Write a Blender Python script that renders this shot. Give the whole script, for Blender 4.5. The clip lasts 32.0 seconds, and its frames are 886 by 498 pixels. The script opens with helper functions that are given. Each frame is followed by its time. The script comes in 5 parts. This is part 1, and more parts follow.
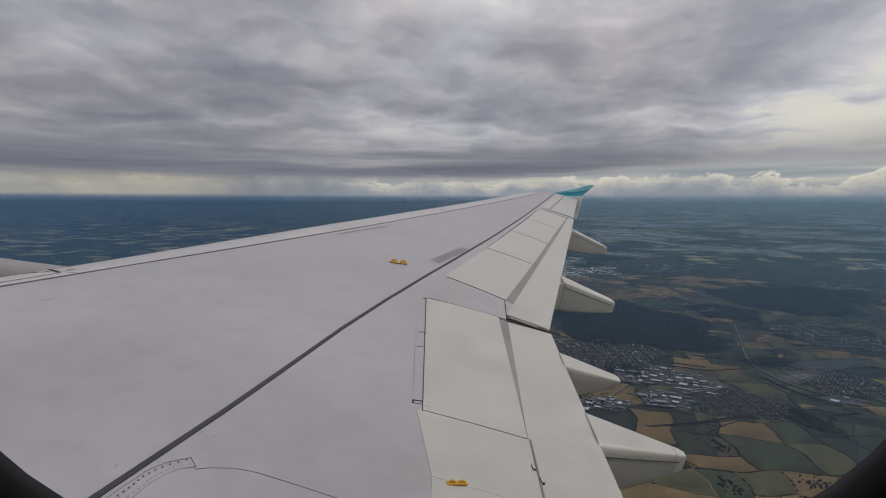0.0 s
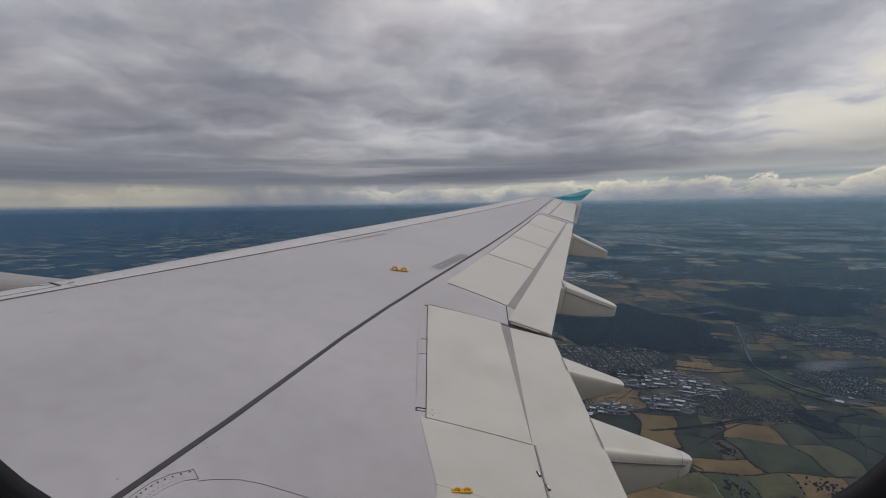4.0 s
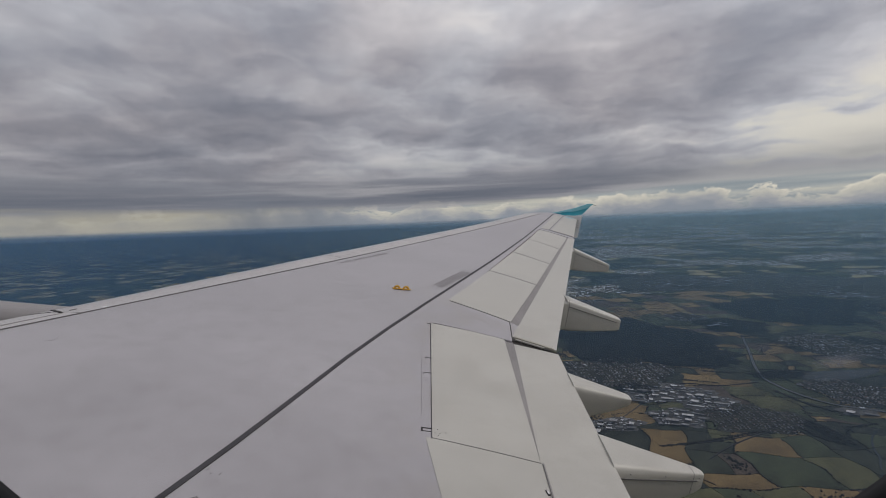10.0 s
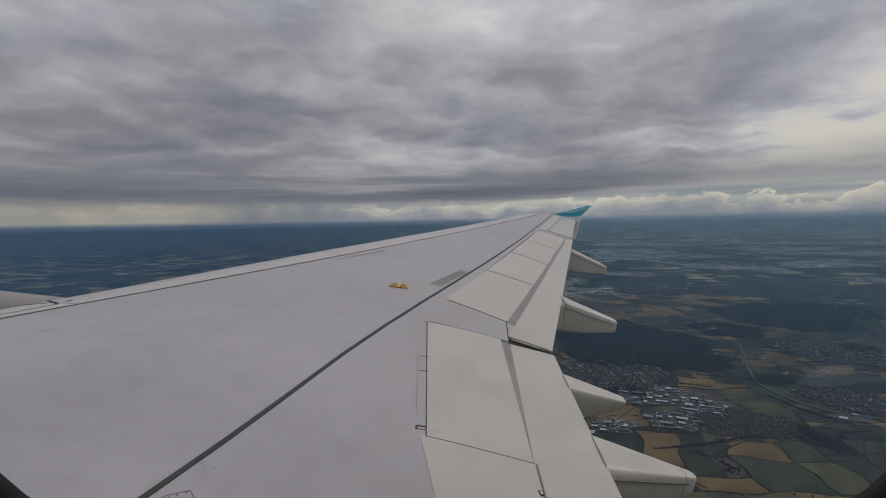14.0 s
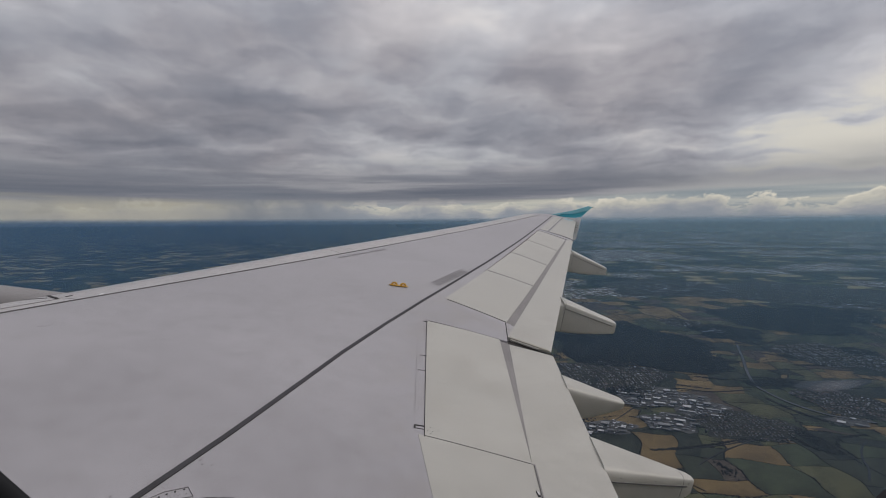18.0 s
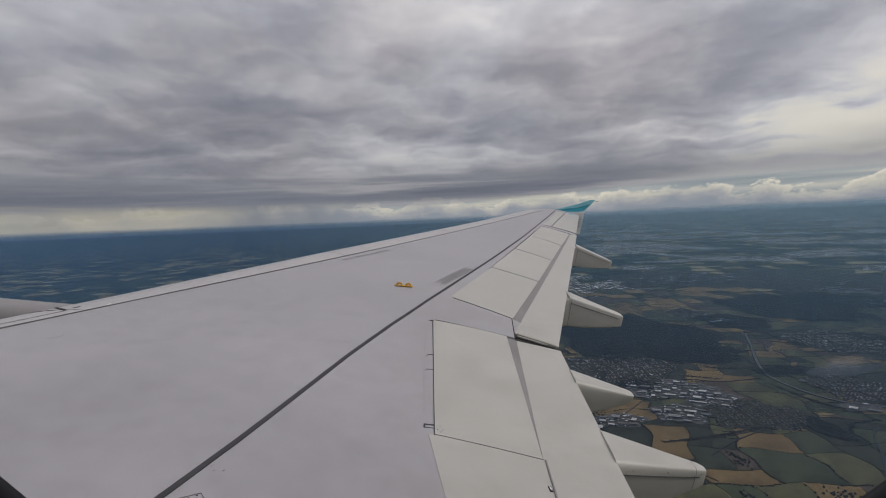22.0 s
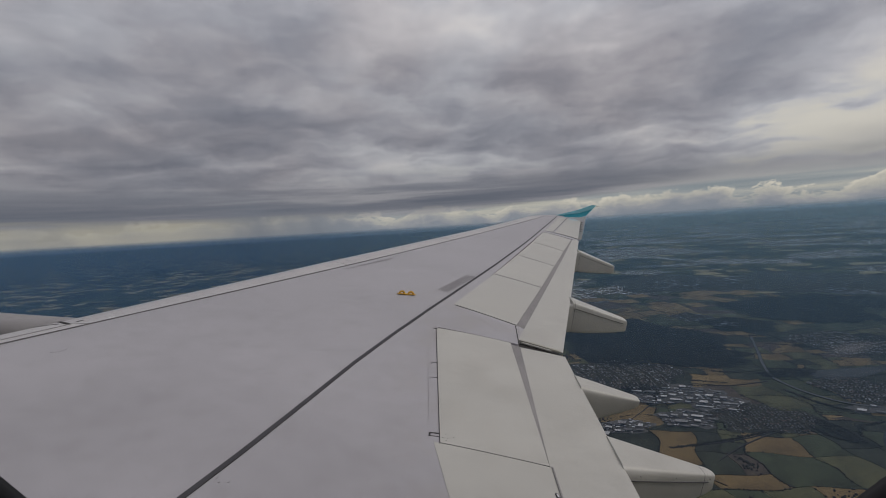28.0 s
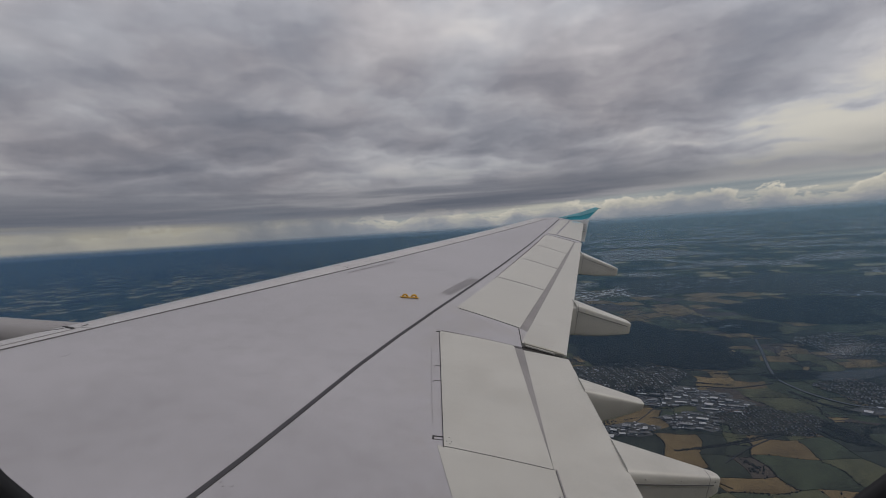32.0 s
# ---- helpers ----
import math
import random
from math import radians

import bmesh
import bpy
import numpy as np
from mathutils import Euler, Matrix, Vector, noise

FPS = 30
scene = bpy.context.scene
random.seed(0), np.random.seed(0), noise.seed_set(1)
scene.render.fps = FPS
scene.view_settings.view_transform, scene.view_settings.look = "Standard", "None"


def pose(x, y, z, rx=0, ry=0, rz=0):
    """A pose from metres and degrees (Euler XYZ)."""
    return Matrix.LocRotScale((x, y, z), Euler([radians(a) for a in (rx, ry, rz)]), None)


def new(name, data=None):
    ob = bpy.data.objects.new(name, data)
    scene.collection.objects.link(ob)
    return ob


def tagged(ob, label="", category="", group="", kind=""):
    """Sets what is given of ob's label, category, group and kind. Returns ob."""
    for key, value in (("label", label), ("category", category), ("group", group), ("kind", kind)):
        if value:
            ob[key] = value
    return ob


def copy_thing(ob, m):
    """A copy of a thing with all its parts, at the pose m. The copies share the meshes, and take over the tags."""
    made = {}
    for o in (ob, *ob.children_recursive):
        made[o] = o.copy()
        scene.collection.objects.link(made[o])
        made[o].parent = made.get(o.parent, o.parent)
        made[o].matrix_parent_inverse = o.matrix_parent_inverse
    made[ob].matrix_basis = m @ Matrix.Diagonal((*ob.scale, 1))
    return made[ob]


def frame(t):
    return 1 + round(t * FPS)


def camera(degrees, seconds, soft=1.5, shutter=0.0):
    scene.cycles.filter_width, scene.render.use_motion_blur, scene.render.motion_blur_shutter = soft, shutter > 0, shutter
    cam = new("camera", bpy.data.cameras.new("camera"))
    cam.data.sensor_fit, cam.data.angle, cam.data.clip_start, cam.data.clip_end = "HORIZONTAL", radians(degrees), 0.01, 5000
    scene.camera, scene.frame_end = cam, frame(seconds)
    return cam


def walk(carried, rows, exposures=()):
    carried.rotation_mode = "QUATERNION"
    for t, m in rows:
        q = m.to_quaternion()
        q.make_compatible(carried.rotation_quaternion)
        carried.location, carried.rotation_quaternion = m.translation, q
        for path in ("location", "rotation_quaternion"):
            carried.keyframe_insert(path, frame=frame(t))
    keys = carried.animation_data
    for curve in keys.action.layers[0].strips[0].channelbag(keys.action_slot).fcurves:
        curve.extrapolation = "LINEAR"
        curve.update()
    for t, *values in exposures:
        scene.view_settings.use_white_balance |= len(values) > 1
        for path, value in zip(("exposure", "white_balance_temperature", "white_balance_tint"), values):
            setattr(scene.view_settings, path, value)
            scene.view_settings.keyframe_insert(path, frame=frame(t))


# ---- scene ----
# ---------------------------------------------------------------- aircraft frame
# aircraft axes: x outboard along the right wing, y forward, z up; metres from the centreline
ALT = 1500.0
UP = Vector((0.0448, 0.1778, 0.9830)).normalized()
AX = (Vector((1, 0, 0)) - UP * UP.x).normalized()
AY = UP.cross(AX)
AIR = Matrix.Translation((0, 0, ALT)) @ Matrix((AX, AY, UP)).to_4x4()


def ride(x, y, z, yaw, pitch, roll):
    """Camera pose in the aircraft, looking outboard; degrees."""
    a, p, r = radians(yaw), radians(pitch), radians(roll)
    fwd = Vector((math.cos(p) * math.cos(a), math.cos(p) * math.sin(a), math.sin(p)))
    right = Vector((math.sin(a), -math.cos(a), 0))
    up = right.cross(fwd)
    rr = right * math.cos(r) + up * math.sin(r)
    uu = -right * math.sin(r) + up * math.cos(r)
    m = Matrix((rr, uu, -fwd)).transposed().to_4x4()
    m.translation = (x, y, z)
    return AIR @ m


ROWS = [
    (0, 1.741, -5.720, 1.518, -1.58, -8.02, 10.53),
    (0.5, 1.741, -5.719, 1.517, -1.84, -7.52, 9.56),
    (1, 1.741, -5.719, 1.517, -1.79, -7.50, 9.77),
    (1.5, 1.741, -5.719, 1.516, -1.87, -7.36, 9.54),
    (2, 1.742, -5.719, 1.516, -1.72, -7.00, 9.84),
    (2.5, 1.742, -5.718, 1.515, -1.58, -7.01, 9.95),
    (3, 1.743, -5.718, 1.514, -1.75, -6.82, 10.00),
    (3.5, 1.744, -5.718, 1.513, -1.59, -7.22, 9.74),
    (5.5, 1.747, -5.717, 1.509, -1.01, -6.78, 8.91),
    (6, 1.747, -5.717, 1.508, -0.87, -6.73, 8.91),
    (6.5, 1.748, -5.717, 1.507, -0.77, -6.76, 8.82),
    (7, 1.748, -5.718, 1.507, -0.69, -6.61, 8.90),
    (7.5, 1.748, -5.718, 1.507, -0.80, -6.54, 8.94),
    (8, 1.748, -5.718, 1.507, -0.99, -6.14, 8.66),
    (8.5, 1.748, -5.718, 1.507, -0.86, -5.83, 8.45),
    (9, 1.747, -5.718, 1.507, -0.89, -5.78, 8.24),
    (9.5, 1.747, -5.718, 1.507, -0.95, -5.51, 8.04),
    (10, 1.746, -5.718, 1.507, -0.94, -5.17, 8.01),
    (10.5, 1.746, -5.718, 1.508, -0.91, -5.16, 8.13),
    (11, 1.745, -5.718, 1.508, -1.25, -5.18, 8.98),
    (11.5, 1.745, -5.718, 1.508, -1.09, -5.21, 8.71),
    (12, 1.744, -5.718, 1.508, -1.28, -5.45, 9.21),
    (12.5, 1.744, -5.718, 1.508, -1.27, -5.43, 9.24),
    (13, 1.744, -5.718, 1.509, -1.24, -5.45, 9.11),
    (13.5, 1.744, -5.717, 1.509, -1.24, -5.38, 9.19),
    (14, 1.744, -5.717, 1.509, -1.18, -5.31, 9.23),
    (14.5, 1.744, -5.717, 1.510, -1.17, -5.21, 9.24),
    (16.5, 1.744, -5.715, 1.512, -1.29, -5.33, 9.53),
    (17, 1.744, -5.714, 1.512, -1.27, -5.28, 9.51),
    (17.5, 1.744, -5.714, 1.512, -1.29, -5.34, 9.72),
    (18, 1.744, -5.714, 1.512, -1.20, -5.40, 9.91),
    (18.5, 1.744, -5.714, 1.512, -1.26, -5.36, 9.82),
    (19, 1.745, -5.715, 1.511, -1.25, -5.37, 9.89),
    (19.5, 1.745, -5.715, 1.511, -1.37, -5.29, 9.85),
    (20, 1.745, -5.715, 1.510, -1.37, -5.38, 9.79),
    (20.5, 1.746, -5.716, 1.510, -0.98, -5.50, 9.71),
    (21, 1.746, -5.716, 1.510, -1.22, -5.42, 9.43),
    (21.5, 1.746, -5.716, 1.509, -0.85, -5.66, 8.89),
    (22, 1.746, -5.717, 1.509, -0.76, -5.59, 7.86),
    (22.5, 1.746, -5.717, 1.508, -0.82, -5.68, 7.84),
    (23, 1.747, -5.717, 1.508, -0.82, -5.70, 7.93),
    (23.5, 1.747, -5.717, 1.507, -0.86, -5.57, 8.11),
    (24, 1.747, -5.717, 1.507, -0.84, -5.40, 7.92),
    (24.5, 1.747, -5.717, 1.507, -0.66, -5.20, 7.52),
    (25, 1.747, -5.717, 1.506, -0.52, -4.89, 7.50),
    (25.5, 1.747, -5.717, 1.506, -0.56, -4.86, 7.39),
    (27.5, 1.746, -5.718, 1.504, -0.41, -4.58, 6.83),
    (28, 1.746, -5.718, 1.504, -0.40, -4.70, 6.82),
    (28.5, 1.746, -5.719, 1.504, -0.38, -4.50, 6.95),
    (29, 1.745, -5.719, 1.504, -0.49, -4.50, 7.34),
    (29.5, 1.745, -5.719, 1.504, -0.41, -4.41, 7.08),
    (30, 1.744, -5.719, 1.505, -0.26, -4.38, 7.10),
    (30.5, 1.744, -5.719, 1.505, -0.25, -4.28, 6.86),
    (31, 1.744, -5.719, 1.505, -0.15, -4.31, 6.97),
    (31.5, 1.743, -5.719, 1.505, -0.10, -4.38, 6.72),
    (32, 1.743, -5.719, 1.505, -0.02, -4.39, 6.52),
]
EXPOSURES = [(0, 0, 6400, 13), (3, -0.03, 6400, 13), (6, 0, 6400, 13), (9, -0.1, 6400, 13), (12, -0.05, 6400, 13), (14, -0.22, 6400, 13), (17, -0.12, 6400, 13), (20, -0.08, 6400, 13), (23, -0.05, 6400, 13), (25, -0.35, 6400, 13), (28, -0.28, 6400, 13), (32, -0.25, 6400, 13)]

cam = camera(83.83, 32.0, soft=0.85)
walk(cam, [(r[0], ride(*r[1:])) for r in ROWS], EXPOSURES)

# heading of the view on the ground plan
EYE = (AIR @ Vector((1.745, -5.717, 1.508)))
_h = ride(1.75, -5.722, 1.493, -0.8, -6.5, 8.8).to_3x3() @ Vector((0, 0, -1))
HEAD = Vector((_h.x, _h.y, 0)).normalized()
SIDE = Vector((HEAD.y, -HEAD.x, 0))

# ---------------------------------------------------------------- world and sun
# veiled, high behind the wing
SUN_DIR = (AIR.to_3x3() @ Vector((-0.10, -0.60, 0.79))).normalized()


def build_world():
    w = bpy.data.worlds.new("sky")
    scene.world = w
    w.use_nodes = True
    nt = w.node_tree
    N, L = nt.nodes, nt.links
    N.clear()
    out = N.new("ShaderNodeOutputWorld")
    tc = N.new("ShaderNodeTexCoord")
    sep = N.new("ShaderNodeSeparateXYZ")
    L.new(tc.outputs["Generated"], sep.inputs[0])

    def maths(op, a, b=None, clamp=False):
        n = N.new("ShaderNodeMath")
        n.operation, n.use_clamp = op, clamp
        for i, v in enumerate((a, b)):
            if v is None:
                continue
            if isinstance(v, (int, float)):
                n.inputs[i].default_value = v
            else:
                L.new(v, n.inputs[i])
        return n.outputs[0]

    def mixc(f, a, b, kind="MIX"):
        n = N.new("ShaderNodeMix")
        n.data_type, n.blend_type = "RGBA", kind
        for s, v in ((n.inputs[0], f), (n.inputs[6], a), (n.inputs[7], b)):
            if isinstance(v, (int, float)):
                s.default_value = v
            elif isinstance(v, tuple):
                s.default_value = (*v, 1)
            else:
                L.new(v, s)
        return n.outputs[2]

    def ramp(f, stops):
        n = N.new("ShaderNodeValToRGB")
        el = n.color_ramp.elements
        while len(el) < len(stops):
            el.new(0.5)
        for e, (p, c) in zip(el, stops):
            e.position, e.color = p, (*c, 1)
        L.new(f, n.inputs[0])
        return n.outputs[0]

    def dot3(v):
        n = N.new("ShaderNodeVectorMath")
        n.operation = "DOT_PRODUCT"
        L.new(tc.outputs["Generated"], n.inputs[0])
        n.inputs[1].default_value = v
        return n.outputs["Value"]

    def grade(v, a, b, c=0.0, d=1.0):
        n = N.new("ShaderNodeMapRange")
        n.interpolation_type = "SMOOTHSTEP"
        for i, k in enumerate((a, b, c, d)):
            n.inputs[1 + i].default_value = k
        L.new(v, n.inputs[0])
        return n.outputs[0]

    def vec(x, y, w=0.0):
        n = N.new("ShaderNodeCombineXYZ")
        for i, k in enumerate((x, y, w)):
            if isinstance(k, (int, float)):
                n.inputs[i].default_value = k
            else:
                L.new(k, n.inputs[i])
        return n.outputs[0]

    def moved(v, off):
        n = N.new("ShaderNodeVectorMath")
        n.operation = "ADD"
        L.new(v, n.inputs[0])
        if isinstance(off, tuple):
            n.inputs[1].default_value = off
        else:
            L.new(off, n.inputs[1])
        return n.outputs[0]

    def puff(v, scale, detail, rough, dist=0.0):
        n = N.new("ShaderNodeTexNoise")
        for k, s in (("Scale", scale), ("Detail", detail), ("Roughness", rough), ("Distortion", dist)):
            n.inputs[k].default_value = s
        L.new(v, n.inputs["Vector"])
        return n.outputs["Fac"], n.outputs["Color"]

    up = sep.outputs[2]
    z = maths("MAXIMUM", up, 0.0)
    side, ahead = dot3(SIDE), dot3(HEAD)
    # flat cloud deck seen in perspective; its bodies billow by themselves
    view = vec(maths("MULTIPLY", side, 1.0), maths("MULTIPLY", up, 1.7), 0.6)
    billow = N.new("ShaderNodeSeparateXYZ")
    L.new(puff(view, 6.5, 9, 0.56)[1], billow.inputs[0])
    bs = maths("ADD", side, maths("MULTIPLY", maths("SUBTRACT", billow.outputs[0], 0.5), 0.11))
    bz = maths("MAXIMUM", maths("ADD", z, maths("MULTIPLY", maths("SUBTRACT", billow.outputs[1], 0.5), maths("MULTIPLY", maths("MINIMUM", maths("ADD", z, 0.06), 0.3), 0.36))), 0.0)
    zz = maths("ADD", bz, 0.13)
    plan = moved(vec(maths("DIVIDE", bs, zz), maths("DIVIDE", ahead, zz)), (3.2, 8.35, 0))

    def thick(v):
        big, mid = puff(v, 0.50, 2, 0.5)[0], puff(v, 1.6, 4, 0.5)[0]
        return maths("ADD", maths("MULTIPLY", big, 0.58), maths("MULTIPLY", mid, 0.42))
    tuft = maths("SUBTRACT", puff(view, 13.0, 9, 0.64)[0], 0.5)
    dens = maths("ADD", thick(plan), maths("MULTIPLY", tuft, 0.135))
    # near rims catch the light, far undersides are dark
    rim = maths("SUBTRACT", thick(moved(plan, (-0.05, 0.14, 0))), thick(plan))
    # the deck breaks up behind the wing
    gaps = maths("MULTIPLY", grade(side, 0.25, 0.66, 0.0, 0.12), grade(up, 0.34, 0.10, 0.35, 1.0))
    tone = maths("ADD", maths("SUBTRACT", dens, gaps), maths("MULTIPLY", rim, -0.38))
    deck = ramp(tone, [(0.33, (0.58, 0.565, 0.535)), (0.405, (0.44, 0.435, 0.435)), (0.455, (0.365, 0.362, 0.370)), (0.50, (0.315, 0.313, 0.326)), (0.56, (0.250, 0.252, 0.270)), (0.66, (0.185, 0.192, 0.215))])
    # overcast skies are brighter overhead and towards the veiled sun
    lift = maths("ADD", maths("MULTIPLY", maths("MINIMUM", z, 0.5), LIFT), BASE)
    glow = maths("POWER", maths("MAXIMUM", dot3(SUN_DIR), 0.0), 2.0)
    lift = maths("MULTIPLY", lift, maths("ADD", maths("MULTIPLY", glow, 0.35), 1.0))
    lift = maths("MULTIPLY", lift, maths("ADD", maths("MULTIPLY", grade(side, 0.32, 0.68, 0.0, 0.12), grade(up, 0.30, 0.12)), 1.0))
    lit = N.new("ShaderNodeVectorMath")
    lit.operation = "SCALE"
    L.new(deck, lit.inputs[0])
    L.new(lift, lit.inputs[3])
    # cooler and warmer greys drift through the deck, and its breaks are creamy
    drift = puff(view, 2.6, 4, 0.55)[0]
    hues = mixc(1.0, lit.outputs[0], mixc(grade(drift, 0.36, 0.64), (0.975, 1.0, 1.03), (1.022, 0.995, 0.99)), "MULTIPLY")
    breaks = maths("MULTIPLY", maths("MULTIPLY", grade(side, 0.28, 0.62), grade(up, 0.32, 0.14)), grade(tone, 0.435, 0.335))
    hues = mixc(maths("MULTIPLY", breaks, 0.70), hues, (0.74, 0.70, 0.575))
    # the far base of the deck is flat, dark and bluish
    bands = puff(vec(maths("MULTIPLY", side, 2.2), maths("MULTIPLY", up, 42.0), 3.0), 1.0, 6, 0.55)[0]
    base = ramp(bands, [(0.36, (0.145, 0.160, 0.190)), (0.50, (0.20, 0.21, 0.236)), (0.62, (0.34, 0.34, 0.35))])
    low = grade(maths("ADD", up, maths("MULTIPLY", maths("SUBTRACT", dens, 0.5), 0.10)), 0.055, 0.135)
    base = mixc(grade(side, 0.25, 0.62, 0.0, 0.6), base, (0.46, 0.455, 0.43))
    sky = mixc(low, base, hues)
    # clear air under the deck, with far cumulus tops in it
    nish = N.new("ShaderNodeTexSky")
    nish.sky_type, nish.sun_disc = "NISHITA", False
    nish.sun_elevation = math.asin(SUN_DIR.z)
    nish.sun_rotation = math.atan2(SUN_DIR.x, SUN_DIR.y)
    nsc = N.new("ShaderNodeVectorMath")
    nsc.operation = "SCALE"
    L.new(nish.outputs[0], nsc.inputs[0])
    nsc.inputs[3].default_value = 0.05
    veil = puff(vec(maths("MULTIPLY", side, 3.0), maths("MULTIPLY", up, 60.0), 9.0), 1.0, 5, 0.5)[0]
    clear = ramp(veil, [(0.35, (0.30, 0.345, 0.365)), (0.5, (0.43, 0.455, 0.445)), (0.62, (0.60, 0.585, 0.50))])
    clear = mixc(0.15, clear, nsc.outputs[0])
    # warm light falls through on the far side ahead
    clear = mixc(maths("MULTIPLY", grade(side, -0.12, -0.45), 0.75), clear, (0.46, 0.42, 0.315))
    heads = puff(vec(maths("MULTIPLY", side, 24.0), maths("MULTIPLY", up, 34.0), 1.0), 1.0, 9, 0.64, 0.3)[0]
    height = puff(vec(maths("MULTIPLY", side, 6.0), 0.0, 4.0), 1.0, 2, 0.5)[0]
    tops = maths("SUBTRACT", maths("ADD", maths("MULTIPLY", heads, 0.130), maths("MULTIPLY", height, 0.115)), 0.083)
    inside = grade(maths("SUBTRACT", tops, up), -0.003, 0.006)
    white = ramp(maths("ADD", maths("MULTIPLY", maths("SUBTRACT", tops, up), -12.0), heads), [(0.20, (0.27, 0.30, 0.335)), (0.33, (0.37, 0.38, 0.385)), (0.44, (0.56, 0.54, 0.46)), (0.55, (0.80, 0.75, 0.61))])
    clear = mixc(maths("MULTIPLY", inside, grade(side, -0.5, -0.1, 0.25, 0.9)), clear, white)
    edge = maths("SUBTRACT", maths("ADD", up, maths("MULTIPLY", maths("SUBTRACT", bands, 0.5), 0.045)), grade(side, 0.1, 0.55, 0.0, 0.022))
    sky = mixc(grade(edge, 0.034, 0.052), clear, sky)
    # showers trail from the deck
    fall = puff(vec(maths("ADD", maths("MULTIPLY", side, 9.0), maths("MULTIPLY", up, 3.0)), maths("MULTIPLY", up, 3.0), 2.0), 1.0, 5, 0.5)[0]
    shaft = maths("MULTIPLY", grade(side, -0.50, -0.33), grade(side, -0.13, -0.27))
    shaft = maths("MULTIPLY", maths("MULTIPLY", shaft, grade(fall, 0.15, 0.60)), grade(up, 0.10, 0.04))
    streak = maths("MULTIPLY", maths("MULTIPLY", grade(side, -0.42, -0.52), grade(fall, 0.35, 0.75)), grade(up, 0.07, 0.035, 0.0, 0.55))
    sky = mixc(maths("MULTIPLY", maths("MAXIMUM", shaft, streak), 0.85), sky, (0.195, 0.215, 0.245))
    # pale bluish haze right at the horizon
    sky = mixc(grade(up, -0.004, 0.016), (0.185, 0.235, 0.285), sky)
    bg = N.new("ShaderNodeBackground")
    L.new(sky, bg.inputs[0])
    bg.inputs[1].default_value = 1.0
    L.new(bg.outputs[0], out.inputs[0])


LIFT, BASE = 1.30, 0.92
build_world()
sun = new("sun", bpy.data.lights.new("sun", "SUN"))
sun.data.energy, sun.data.angle, sun.data.color = 1.0, radians(8), (1.0, 0.92, 0.76)
sun.matrix_world = Matrix.Translation((0, 0, ALT + 60)) @ SUN_DIR.to_track_quat("Z", "Y").to_matrix().to_4x4()


# ---------------------------------------------------------------- materials
def material(name, col, rough=0.5, var=0.08, scale=3.0, bump=0.0, metal=0.0, fine=40.0, stretch=(1, 1, 1), tint=None, island=0.0, coords="Object"):
    m = bpy.data.materials.new(name)
    m.use_nodes = True
    nt = m.node_tree
    N, L = nt.nodes, nt.links
    b = N["Principled BSDF"]
    b.inputs["Roughness"].default_value, b.inputs["Metallic"].default_value = rough, metal
    tc = N.new("ShaderNodeTexCoord")
    mp = N.new("ShaderNodeMapping")
    mp.inputs[3].default_value = stretch
    L.new(tc.outputs[coords], mp.inputs[0])
    a = N.new("ShaderNodeTexNoise")
    a.inputs["Scale"].default_value, a.inputs["Detail"].default_value = scale, 6
    c = N.new("ShaderNodeTexNoise")
    c.inputs["Scale"].default_value, c.inputs["Detail"].default_value = fine, 4
    L.new(mp.outputs[0], a.inputs["Vector"])
    L.new(mp.outputs[0], c.inputs["Vector"])
    add = N.new("ShaderNodeMath")
    add.operation = "MULTIPLY_ADD"
    L.new(c.outputs["Fac"], add.inputs[0])
    add.inputs[1].default_value = 0.4
    L.new(a.outputs["Fac"], add.inputs[2])
    r = N.new("ShaderNodeMapRange")
    r.inputs[1].default_value, r.inputs[2].default_value = 0.45, 0.95
    L.new(add.outputs[0], r.inputs[0])
    mix = N.new("ShaderNodeMix")
    mix.data_type = "RGBA"
    dark = tint or tuple(v * (1 - 2 * var) for v in col)
    mix.inputs[6].default_value = (*dark, 1)
    mix.inputs[7].default_value = (*(min(1, v * (1 + var)) for v in col), 1)
    L.new(r.outputs[0], mix.inputs[0])
    last = mix.outputs[2]
    if island:
        oi = N.new("ShaderNodeNewGeometry")
        hs = N.new("ShaderNodeHueSaturation")
        mm = N.new("ShaderNodeMapRange")
        mm.inputs[3].default_value, mm.inputs[4].default_value = 1 - island, 1 + island
        L.new(oi.outputs["Random Per Island"], mm.inputs[0])
        L.new(mm.outputs[0], hs.inputs["Value"])
        L.new(last, hs.inputs["Color"])
        last = hs.outputs[0]
    L.new(last, b.inputs["Base Color"])
    rr = N.new("ShaderNodeMapRange")
    rr.inputs[3].default_value, rr.inputs[4].default_value = max(0.03, rough - 0.08), min(1, rough + 0.1)
    L.new(a.outputs["Fac"], rr.inputs[0])
    L.new(rr.outputs[0], b.inputs["Roughness"])
    if bump:
        bp = N.new("ShaderNodeBump")
        bp.inputs["Strength"].default_value, bp.inputs["Distance"].default_value = bump, 0.01
        L.new(add.outputs[0], bp.inputs["Height"])
        L.new(bp.outputs[0], b.inputs["Normal"])
    return m


